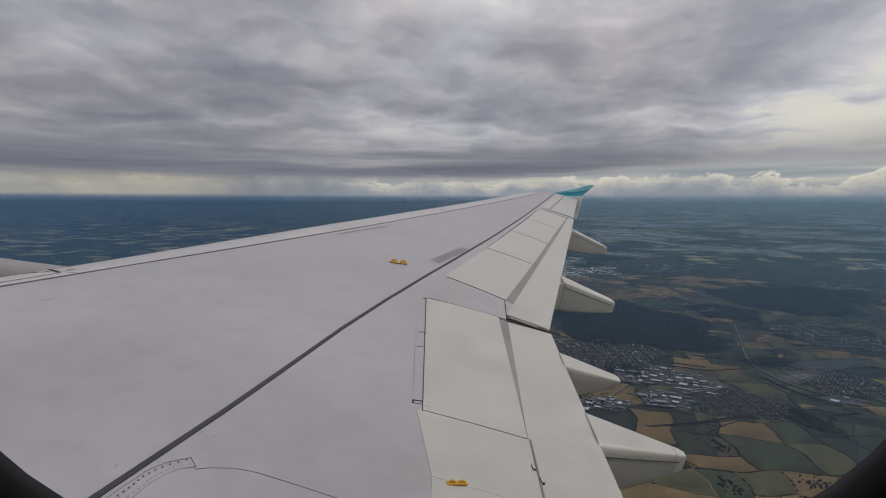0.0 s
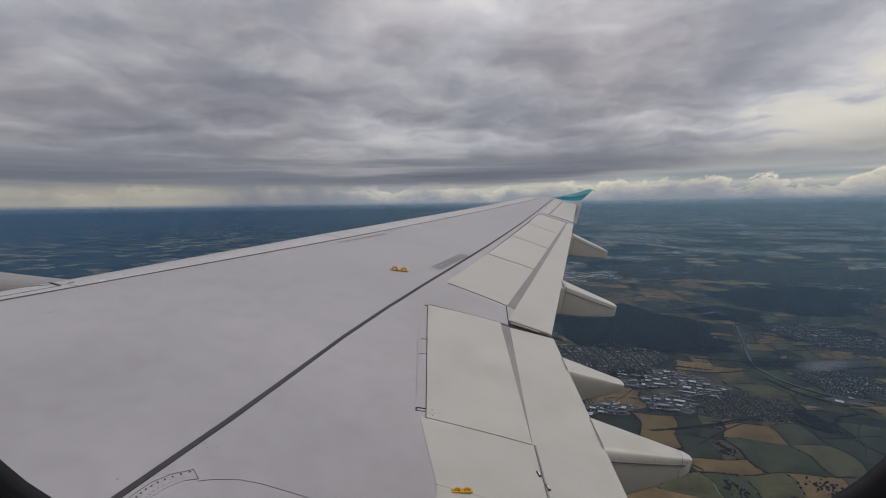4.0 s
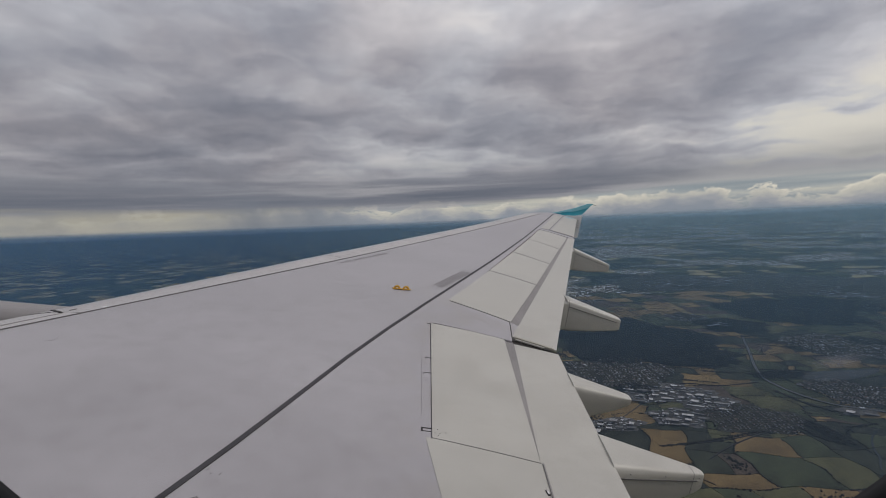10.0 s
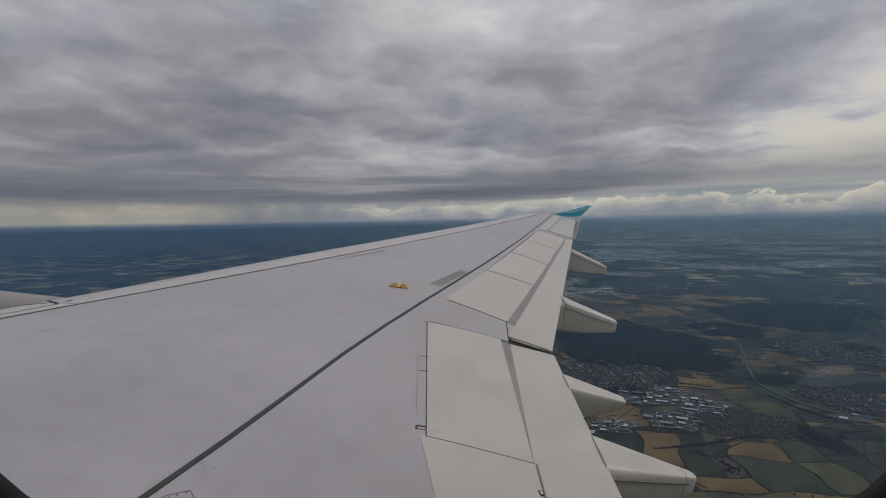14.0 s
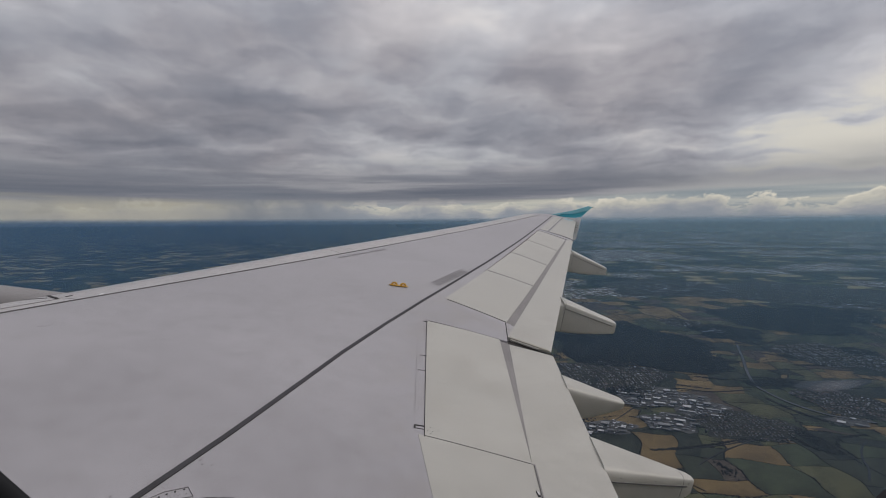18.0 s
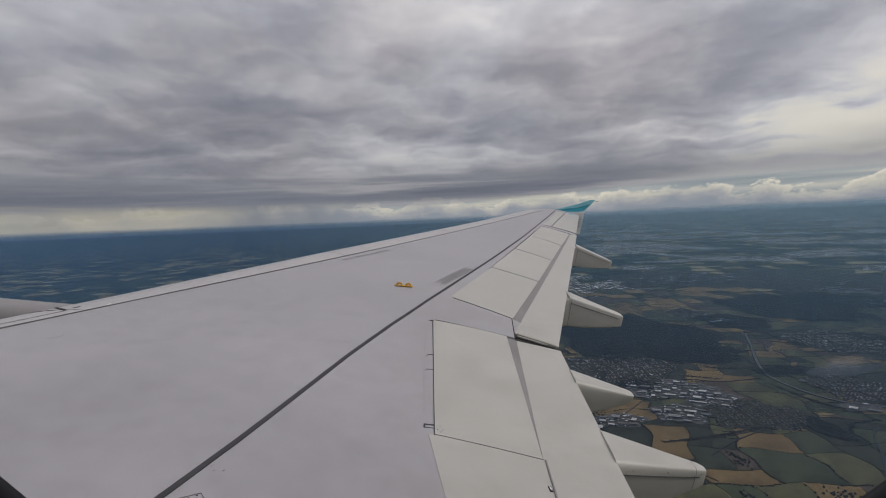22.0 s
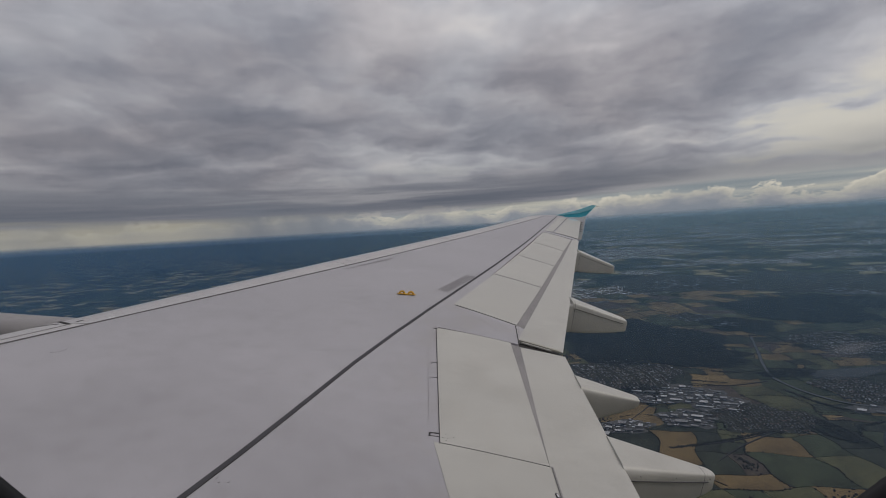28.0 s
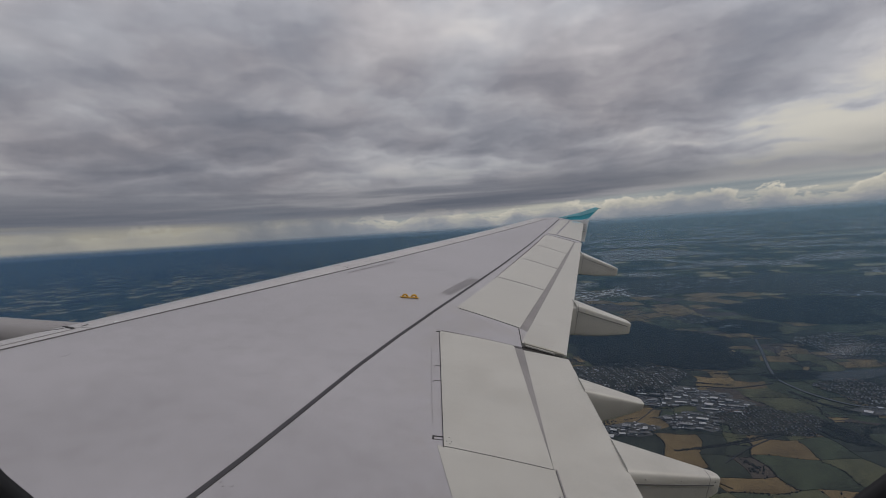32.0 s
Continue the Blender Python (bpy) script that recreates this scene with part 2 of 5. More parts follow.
def weathered(m, stain=(0.31, 0.285, 0.25), amount=0.5, band=True):
    """Adds soft grime clouds, small specks and brown stains near the hinges to a paint."""
    N, L = m.node_tree.nodes, m.node_tree.links
    b = N["Principled BSDF"]
    last = b.inputs["Base Color"].links[0].from_socket
    tc = N.new("ShaderNodeTexCoord")

    def noise(scale, detail, lo, hi, stretch=(1, 1, 1)):
        mp = N.new("ShaderNodeMapping")
        mp.inputs[3].default_value = stretch
        L.new(tc.outputs["Object"], mp.inputs[0])
        n = N.new("ShaderNodeTexNoise")
        n.inputs["Scale"].default_value, n.inputs["Detail"].default_value, n.inputs["Roughness"].default_value = scale, detail, 0.6
        L.new(mp.outputs[0], n.inputs["Vector"])
        r = N.new("ShaderNodeMapRange")
        r.inputs[1].default_value, r.inputs[2].default_value = lo, hi
        L.new(n.outputs["Fac"], r.inputs[0])
        return r.outputs[0]

    def times(a, v):
        n = N.new("ShaderNodeMath")
        n.operation = "MULTIPLY"
        L.new(a, n.inputs[0])
        if isinstance(v, float):
            n.inputs[1].default_value = v
        else:
            L.new(v, n.inputs[1])
        return n.outputs[0]

    def over(f, col):
        nonlocal last
        x = N.new("ShaderNodeMix")
        x.data_type = "RGBA"
        L.new(f, x.inputs[0])
        L.new(last, x.inputs[6])
        x.inputs[7].default_value = (*col, 1)
        last = x.outputs[2]
    over(times(noise(0.9, 5, 0.42, 0.68), 0.16 * amount), (0.24, 0.235, 0.25))
    over(times(noise(6.5, 9, 0.45, 0.72), 0.36 * amount), (0.21, 0.20, 0.20))
    over(times(noise(8, 7, 0.5, 0.78, (1, 0.6, 1)), 0.2 * amount), (0.24, 0.22, 0.20))
    over(times(times(noise(45, 3, 0.66, 0.72), noise(1.1, 3, 0.44, 0.58)), 0.5), (0.19, 0.17, 0.15))
    if band:
        s = N.new("ShaderNodeSeparateXYZ")
        L.new(tc.outputs["Object"], s.inputs[0])
        near = N.new("ShaderNodeMapRange")
        near.interpolation_type = "SMOOTHSTEP"
        near.inputs[1].default_value, near.inputs[2].default_value = -5.35, -5.85
        L.new(s.outputs[1], near.inputs[0])
        inner = N.new("ShaderNodeMapRange")
        inner.interpolation_type = "SMOOTHSTEP"
        inner.inputs[1].default_value, inner.inputs[2].default_value = 8.5, 6.5
        L.new(s.outputs[0], inner.inputs[0])
        over(times(times(near.outputs[0], inner.outputs[0]), times(noise(3.2, 6, 0.42, 0.7), 0.85 * amount)), stain)
    L.new(last, b.inputs["Base Color"])
    return m


PAINT = weathered(material("wing_grey_paint", (0.428, 0.415, 0.442), 0.42, 0.06, 1.1, 0.03, fine=12, stretch=(1, 0.7, 1)))
# pale paint, made lighter and warmer still to hold sun on these surfaces
WHITE = weathered(material("control_surface_paint_and_sun", (0.525, 0.514, 0.476), 0.40, 0.05, 1.6, 0.03, fine=25, stretch=(1, 0.3, 1)), amount=0.3)
TIP_WHITE = material("tip_white_paint", (0.78, 0.79, 0.80), 0.38, 0.05, 3)
FADE = material("pale_blue_fade_paint", (0.36, 0.50, 0.58), 0.4, 0.1, 6)
PALE_INK = material("worn_stencil_ink", (0.29, 0.28, 0.29), 0.7, 0.1, 10)
SLATM = material("slat_paint", (0.48, 0.468, 0.47), 0.36, 0.05, 2.0, 0.02, fine=30)
SEAL = material("dark_sealant", (0.055, 0.054, 0.06), 0.7, 0.15, 8, 0.1)
# near black for joints and wicks, and for shade painted into the flap gap
GAP = material("gap_shade_and_wicks", (0.05, 0.048, 0.048), 0.8, 0.15, 8)
LINE = material("panel_line_filler", (0.15, 0.148, 0.15), 0.7, 0.1, 8)
# darker grey than the skin, for the cove and the strips ahead of the flaps
COVE = material("cove_grey", (0.275, 0.26, 0.258), 0.5, 0.12, 2.5, 0.05, fine=30)
FAINT = material("faint_joint_line", (0.31, 0.303, 0.312), 0.6, 0.1, 8)
SPOT = material("oily_paint", (0.400, 0.388, 0.415), 0.38, 0.06, 20)
LEAD = material("stained_lead_edge", (0.42, 0.40, 0.34), 0.5, 0.12, 5)
YELLOW = material("yellow_paint", (0.64, 0.36, 0.025), 0.45, 0.1, 12)
TEAL = material("teal_paint", (0.035, 0.34, 0.44), 0.35, 0.06, 4)
PALE_TEAL = material("sunlit_teal", (0.24, 0.58, 0.67), 0.35, 0.06, 4)
INK = material("stencil_ink", (0.275, 0.265, 0.275), 0.7, 0.1, 10)
STEEL = material("bare_metal", (0.45, 0.45, 0.46), 0.3, 0.08, 6, metal=0.9)
RUBBER = material("black_rubber", (0.012, 0.012, 0.013), 0.75, 0.2, 20)
LINING = material("cabin_lining", (0.10, 0.10, 0.105), 0.7, 0.06, 6)
# unseen skin, greyed so that less light bounces onto the wing root
FUSE = material("low_bounce_fuselage_grey", (0.34, 0.345, 0.36), 0.35, 0.04, 1.2)
ENGINE = material("nacelle_paint", (0.27, 0.258, 0.258), 0.35, 0.06, 1.5)


def glass_material():
    m = bpy.data.materials.new("window_glass")
    m.use_nodes = True
    N, L = m.node_tree.nodes, m.node_tree.links
    N.clear()
    o = N.new("ShaderNodeOutputMaterial")
    t = N.new("ShaderNodeBsdfTransparent")
    t.inputs[0].default_value = (0.97, 0.975, 0.98, 1)
    g = N.new("ShaderNodeBsdfGlossy")
    g.inputs["Roughness"].default_value = 0.02
    x = N.new("ShaderNodeMixShader")
    x.inputs[0].default_value = 0.012
    L.new(t.outputs[0], x.inputs[1])
    L.new(g.outputs[0], x.inputs[2])
    L.new(x.outputs[0], o.inputs[0])
    return m


GLASS = glass_material()


# ---------------------------------------------------------------- mesh helpers
def mesh_of(name, verts, faces, mats, smooth=False, slots=None):
    me = bpy.data.meshes.new(name)
    me.from_pydata([tuple(v) for v in verts], [], faces)
    for m in (mats if isinstance(mats, (list, tuple)) else [mats]):
        me.materials.append(m)
    if slots is not None:
        me.polygons.foreach_set("material_index", np.array(slots, dtype=np.int32))
    if smooth:
        me.polygons.foreach_set("use_smooth", np.ones(len(faces), dtype=bool))
    me.update()
    return me


def part(name, verts, faces, mat, parent, label="", smooth=False, slots=None):
    ob = new(name, mesh_of(name, verts, faces, mat, smooth, slots))
    ob.parent = parent
    if label:
        tagged(ob, label)
    return ob


def empty(name, m, label, category, **k):
    ob = new(name)
    ob.empty_display_size = 0.2
    ob.matrix_world = m
    return tagged(ob, label, category, **k)


# ---------------------------------------------------------------- wing shape
LES, XK, CK, TI, TO, XIN = 0.515, 6.4, 3.7244, -0.003, 0.2775, 1.95


def le(x):
    return -LES * x - (0.55 * max(0.0, x - 15.75) ** 1.5)


def te(x):
    yk = -LES * XK - CK
    return yk - (TO if x > XK else TI) * (x - XK)


def top(x, y):
    """Height of the wing's upper surface."""
    l0 = -LES * x
    c = l0 - te(x)
    s = (l0 - y) / c
    z = 0.0951 * (x - XIN) + 0.0014 * (x - XIN) ** 2
    z -= c * 0.022 * min(2.0, max(0.0, 1 - s / 0.13)) ** 2
    return z - c * 0.055 * (min(2.0, max(0.0, s - 0.35)) / 0.65) ** 2


def plate(name, quad, mat, parent, label="", nu=8, nv=6, lift=0.004, thick=0.02, taper=1.0, bow=0.0):
    """A panel over a quad of the plan (a, b, c, d), laid on the wing's surface. taper: thickness at the edge c-d."""
    a, b, c, d = [Vector((*q, 0)) for q in quad]
    V, F = [], []
    for k in (0, 1):
        for j in range(nv + 1):
            for i in range(nu + 1):
                u, v = i / nu, j / nv
                p = (a.lerp(b, u)).lerp(d.lerp(c, u), v)
                z = top(p.x, p.y) + lift + bow * math.sin(math.pi * v)
                th = thick * (1 + (taper - 1) * v)
                e = 0.0025 if (i in (0, nu) or j in (0, nv)) else 0.0
                V.append((p.x, p.y, z - (th if k else e)))
    n, w = (nu + 1) * (nv + 1), nu + 1
    for j in range(nv):
        for i in range(nu):
            q = (j * w + i, j * w + i + 1, (j + 1) * w + i + 1, (j + 1) * w + i)
            F.append(q[::-1])
            F.append(tuple(n + t for t in q))
    for i in range(nu):
        F.append((i, i + 1, n + i + 1, n + i))
        o = nv * w
        F.append((o + i + 1, o + i, n + o + i, n + o + i + 1))
    for j in range(nv):
        F.append(((j + 1) * w, j * w, n + j * w, n + (j + 1) * w))
        F.append((j * w + nu, (j + 1) * w + nu, n + (j + 1) * w + nu, n + j * w + nu))
    return part(name, V, F, mat, parent, label, smooth=False)


def strip(name, line, width, mat, parent, label="", lift=0.006, step=0.25, w2=None):
    """A band along a line of the plan, laid on the wing."""
    pts = []
    for (x0, y0), (x1, y1) in zip(line, line[1:]):
        k = max(1, int(math.hypot(x1 - x0, y1 - y0) / step))
        pts += [(x0 + (x1 - x0) * i / k, y0 + (y1 - y0) * i / k) for i in range(k)]
    pts.append(line[-1])
    V, F = [], []
    for i, p in enumerate(pts):
        p0, p1 = pts[max(0, i - 1)], pts[min(len(pts) - 1, i + 1)]
        d = Vector((p1[0] - p0[0], p1[1] - p0[1])).normalized()
        w = width if w2 is None else width + (w2 - width) * i / (len(pts) - 1)
        for s in (-0.5, 0.5):
            x, y = p[0] - d.y * s * w, p[1] + d.x * s * w
            V.append((x, y, top(x, y) + lift))
            V.append((x, y, top(x, y) - 0.01))
    for i in range(len(pts) - 1):
        a = 4 * i
        F += [(a, a + 4, a + 6, a + 2), (a + 1, a + 3, a + 7, a + 5), (a, a + 1, a + 5, a + 4), (a + 2, a + 6, a + 7, a + 3)]
    F += [(0, 2, 3, 1), tuple(4 * (len(pts) - 1) + k for k in (0, 1, 3, 2))]
    return part(name, V, F, mat, parent, label)


def front(x):
    """Forward edge of the movable surfaces."""
    if x < 4.45:
        return -5.96
    if x < 6.3:
        return -5.80 - 0.035 * (6.3 - x)
    if x < 7.03:
        return -5.79 - 0.25 * (x - 6.3)
    if x < 13.3:
        return -5.965 - 0.3388 * (x - 7.05)
    return -8.35 - 0.342 * (x - 13.36)


def build_skin(wing):
    xs = sorted(set([1.6 + 0.35 * i for i in range(42)] + [4.44, 4.46, 6.29, 6.31, 7.02, 7.04, 13.29, 13.31, 16.0, 16.2, 16.35, 16.5, 16.6]))
    xs = [x for x in xs if x <= 16.6]
    ss = [0.0, 0.012, 0.03, 0.06, 0.1, 0.15, 0.22, 0.3, 0.38, 0.46, 0.54, 0.62, 0.7, 0.78, 0.86, 0.93, 1.0]
    V, F = [], []
    for x in xs:
        l, f, t = le(x), front(x), te(x) + 0.06
        f = max(min(f, l - 0.2), t + 0.02)
        c = l - te(x)
        row = []
        for s in ss:
            y = l + (f - l) * s
            row.append((x, y, top(x, y)))
        row.append((x, f - 0.004, top(x, f) - 0.035))
        for s in (0.35, 0.7, 1.0):
            y = f - 0.004 + (t - f) * s
            row.append((x, y, top(x, y) - 0.035))
        zl = top(x, l)
        for s, d in ((1.0, 0.05), (0.8, 0.05), (0.5, 0.105), (0.25, 0.105), (0.08, 0.06), (0.02, 0.03)):
            y = l + (t - l) * s
            row.append((x, y, min(top(x, y) - 0.05, top(x, y) - c * d)))
        V += row
    n = len(V) // len(xs)
    for i in range(len(xs) - 1):
        for j in range(n):
            a, b = i * n + j, i * n + (j + 1) % n
            F.append((a, b, b + n, a + n))
    F.append(tuple(range(n))[::-1])
    F.append(tuple((len(xs) - 1) * n + k for k in range(n)))
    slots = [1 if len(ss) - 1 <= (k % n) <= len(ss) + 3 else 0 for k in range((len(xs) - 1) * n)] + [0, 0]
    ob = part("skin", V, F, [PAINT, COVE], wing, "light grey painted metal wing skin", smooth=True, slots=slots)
    ob.data.set_sharp_from_angle(angle=radians(30))


def loft(name, rings, mat, parent, label="", smooth=True, caps=True, slots=None):
    n = len(rings[0])
    V = [p for r in rings for p in r]
    F = [(i * n + j, i * n + (j + 1) % n, (i + 1) * n + (j + 1) % n, (i + 1) * n + j) for i in range(len(rings) - 1) for j in range(n)]
    if caps:
        F += [tuple(range(n))[::-1], tuple((len(rings) - 1) * n + k for k in range(n))]
    return part(name, V, F, mat, parent, label, smooth=smooth, slots=slots)


def boat(wing, x, y0, y1, z1, h0, h1, w0, w1, label="", box=False):
    """A flap track fairing: it comes out from under the flap, deep at first, and tapers to a blunt tail."""
    ye = te(x)
    ze = top(x, ye) + 0.012

    def section(y):
        u = (y - y0) / (y1 - y0)
        h = h0 + (h1 - h0) * u ** (1.8 if box else 2.2)
        w = w0 + (w1 - w0) * u ** (1.1 if w0 > 0.25 else 1.5)
        if y > ye:
            zb = ze - h
            zt = top(x, y) - 0.018 - 0.10 * min(1.0, (y - ye) / 0.3)
            return zt, zt - zb, w
        return ze + (z1 - ze) * (ye - y) / (ye - y1), h, w
    rings, N, steps = [], 36, 26

    def ring_at(zt, h, w, y, grow=0.0):
        """Flat top, upright shoulders, and flanks that draw in towards the keel."""
        ring = []
        for k in range(N):
            a = 2 * math.pi * k / N
            ca, sa = math.cos(a), math.sin(a)
            up = math.copysign(abs(sa) ** (0.16 if box else 0.24), sa)
            keel = 1 - (0.2 if box else 0.36) * max(0.0, (0.5 - up / 2 - 0.2) / 0.8)
            dx = (w + grow) * keel * math.copysign(abs(ca) ** (0.14 if box else 0.24), ca)
            ring.append((x + dx, y, zt - h / 2 + (h / 2 + grow) * up + 0.11 * dx))
        return ring
    ys = [y0 + (ye - y0) * i / 8 for i in range(8)] + [ye + 0.003] + [ye - 0.001 + (y1 - ye) * i / (steps - 8) for i in range(steps - 7)]
    for i, y in enumerate(ys):
        zt, h, w = section(y)
        if i == len(ys) - 1:
            h, w, zt = (h * 0.95, w * 0.9, zt - h * 0.025) if box else (h * 0.90, w * 0.80, zt - h * 0.05)
        rings.append(ring_at(zt, h, w, y))
    f = loft("flap_track_fairing", rings, WHITE, wing, label)
    f.data.set_sharp_from_angle(angle=radians(24))
    # seam along the near flank
    if box or w0 > 0.25:
        V, F, m = [], [], 16
        for i in range(m + 1):
            y = ye - 0.03 + (y1 + 0.08 - ye) * i / m
            zt, h, w = section(y)
            for dz in (-0.0035, 0.0035):
                V.append((x - w - 0.003, y, zt - (0.10 * h + 0.035) + dz - 0.11 * w))
                V.append((x - w + 0.01, y, zt - (0.10 * h + 0.035) + dz - 0.11 * w))
        for i in range(m):
            a = 4 * i
            F += [(a, a + 2, a + 6, a + 4), (a, a + 4, a + 5, a + 1), (a + 2, a + 3, a + 7, a + 6)]
        part("seam", V, F, LINE, f)
    if w0 > 0.25:
        for i in range(3):
            y = ye - 0.12 + (y1 + 0.16 - ye) * i / 2
            zt, h, w = section(y)
            V, F = rod((x - w + 0.004, y, zt - (0.06 * h + 0.02) - 0.11 * w), (x - w - 0.002, y, zt - (0.06 * h + 0.02) - 0.11 * w), 0.004, 7)
            part("bolt", V, F, LINE, f)
        rings = []
        for y in (y1 + 0.083, y1 + 0.080):
            zt, h, w = section(y)
            rings.append(ring_at(zt, h, w, y, 0.0012))
        loft("tail_joint", rings, LINE, f, "thin joint of the tail cap")
        V, F = rod((x, y1 + 0.01, z1 - h1 * 0.4), (x, y1 - 0.11, z1 - h1 * 0.4 - 0.035), 0.004)
        part("static_wick", V, F, GAP, f, "thin dark static discharge wick")
    # dark joint where the fixed nose meets the tail piece
    if box:
        rings = []
        for y in (ye - 0.030, ye - 0.0255):
            zt, h, w = section(y)
            rings.append(ring_at(zt, h, w, y, 0.0015))
        loft("nose_joint", rings, LINE, f, "thin dark joint round the fairing")
    return f


def rod(a, b, r, n=6):
    a, b = Vector(a), Vector(b)
    q = (b - a).to_track_quat("Z", "Y")
    V = []
    for p in (a, b):
        for k in range(n):
            V.append(p + q @ Vector((r * math.cos(2 * math.pi * k / n), r * math.sin(2 * math.pi * k / n), 0)))
    F = [(k, (k + 1) % n, n + (k + 1) % n, n + k) for k in range(n)] + [tuple(range(n))[::-1], tuple(range(n, 2 * n))]
    return V, F


def slab(poly, axis_x, thick):
    """A plate in the fore-and-aft plane: poly of (y, z, lean)."""
    n = len(poly)
    V = [(axis_x + l - thick / 2, y, z) for y, z, l in poly] + [(axis_x + l + thick / 2, y, z) for y, z, l in poly]
    F = [tuple(range(n)), tuple(range(n, 2 * n))[::-1]] + [(k, n + k, n + (k + 1) % n, (k + 1) % n) for k in range(n)]
    return V, F


def bracket(wing, x, y, ang, size, label):
    """Yellow rope fitting: a base strip with two arched eyes."""
    z = top(x, y) + 0.004
    c, s = math.cos(ang), math.sin(ang)
    V, F = [], []

    def put(vs, fs):
        o = len(V)
        V.extend([(x + (p[0] * c - p[1] * s), y + (p[0] * s + p[1] * c), z + p[2]) for p in vs])
        F.extend([tuple(o + i for i in f) for f in fs])
    L, w, t = size / 2, size * 0.13, 0.006
    put([(-L, -w, 0), (L, -w, 0), (L, w, 0), (-L, w, 0), (-L, -w, t), (L, -w, t), (L, w, t), (-L, w, t)],
        [(3, 2, 1, 0), (4, 5, 6, 7), (0, 1, 5, 4), (1, 2, 6, 5), (2, 3, 7, 6), (3, 0, 4, 7)])
    for cx in (-L * 0.5, L * 0.5):
        n, m, R, r = 12, 6, size * 0.135, size * 0.05
        vs, fs = [], []
        for i in range(n + 1):
            a = math.pi * i / n
            for k in range(m):
                b = 2 * math.pi * k / m
                rr = R + r * math.cos(b)
                vs.append((cx + rr * math.cos(a), r * math.sin(b), rr * math.sin(a) + 0.003))
        for i in range(n):
            for k in range(m):
                fs.append((i * m + k, i * m + (k + 1) % m, (i + 1) * m + (k + 1) % m, (i + 1) * m + k))
        put(vs, fs)
    part("rope_hook", V, F, YELLOW, wing, label)


def stencil(wing, x0, y0, x1, y1, rows, cols, ch, seed, ink=INK):
    """Writing too small to read: rows of plain bars."""
    rnd = random.Random(seed)
    d = Vector((x1 - x0, y1 - y0))
    u, L = d.normalized(), d.length
    v = Vector((u.y, -u.x))
    V, F = [], []
    for r in range(rows):
        p = 0.0
        while p < L - 0.02:
            w = rnd.uniform(0.5, 0.9) * L / cols
            if rnd.random() < 0.16:
                p += w * 0.7
                continue
            o = Vector((x0, y0)) + u * p + v * (r * ch * 1.45)
            q = [o, o + u * w, o + u * w + v * ch, o + v * ch]
            b = len(V)
            V += [(a.x, a.y, top(a.x, a.y) + 0.0045) for a in q]
            F.append((b + 3, b + 2, b + 1, b))
            p += w * 1.3
    tagged(part("stencilled_bars", V, F, ink, wing, "rows of small unreadable grey stencilling"), kind="stuff")


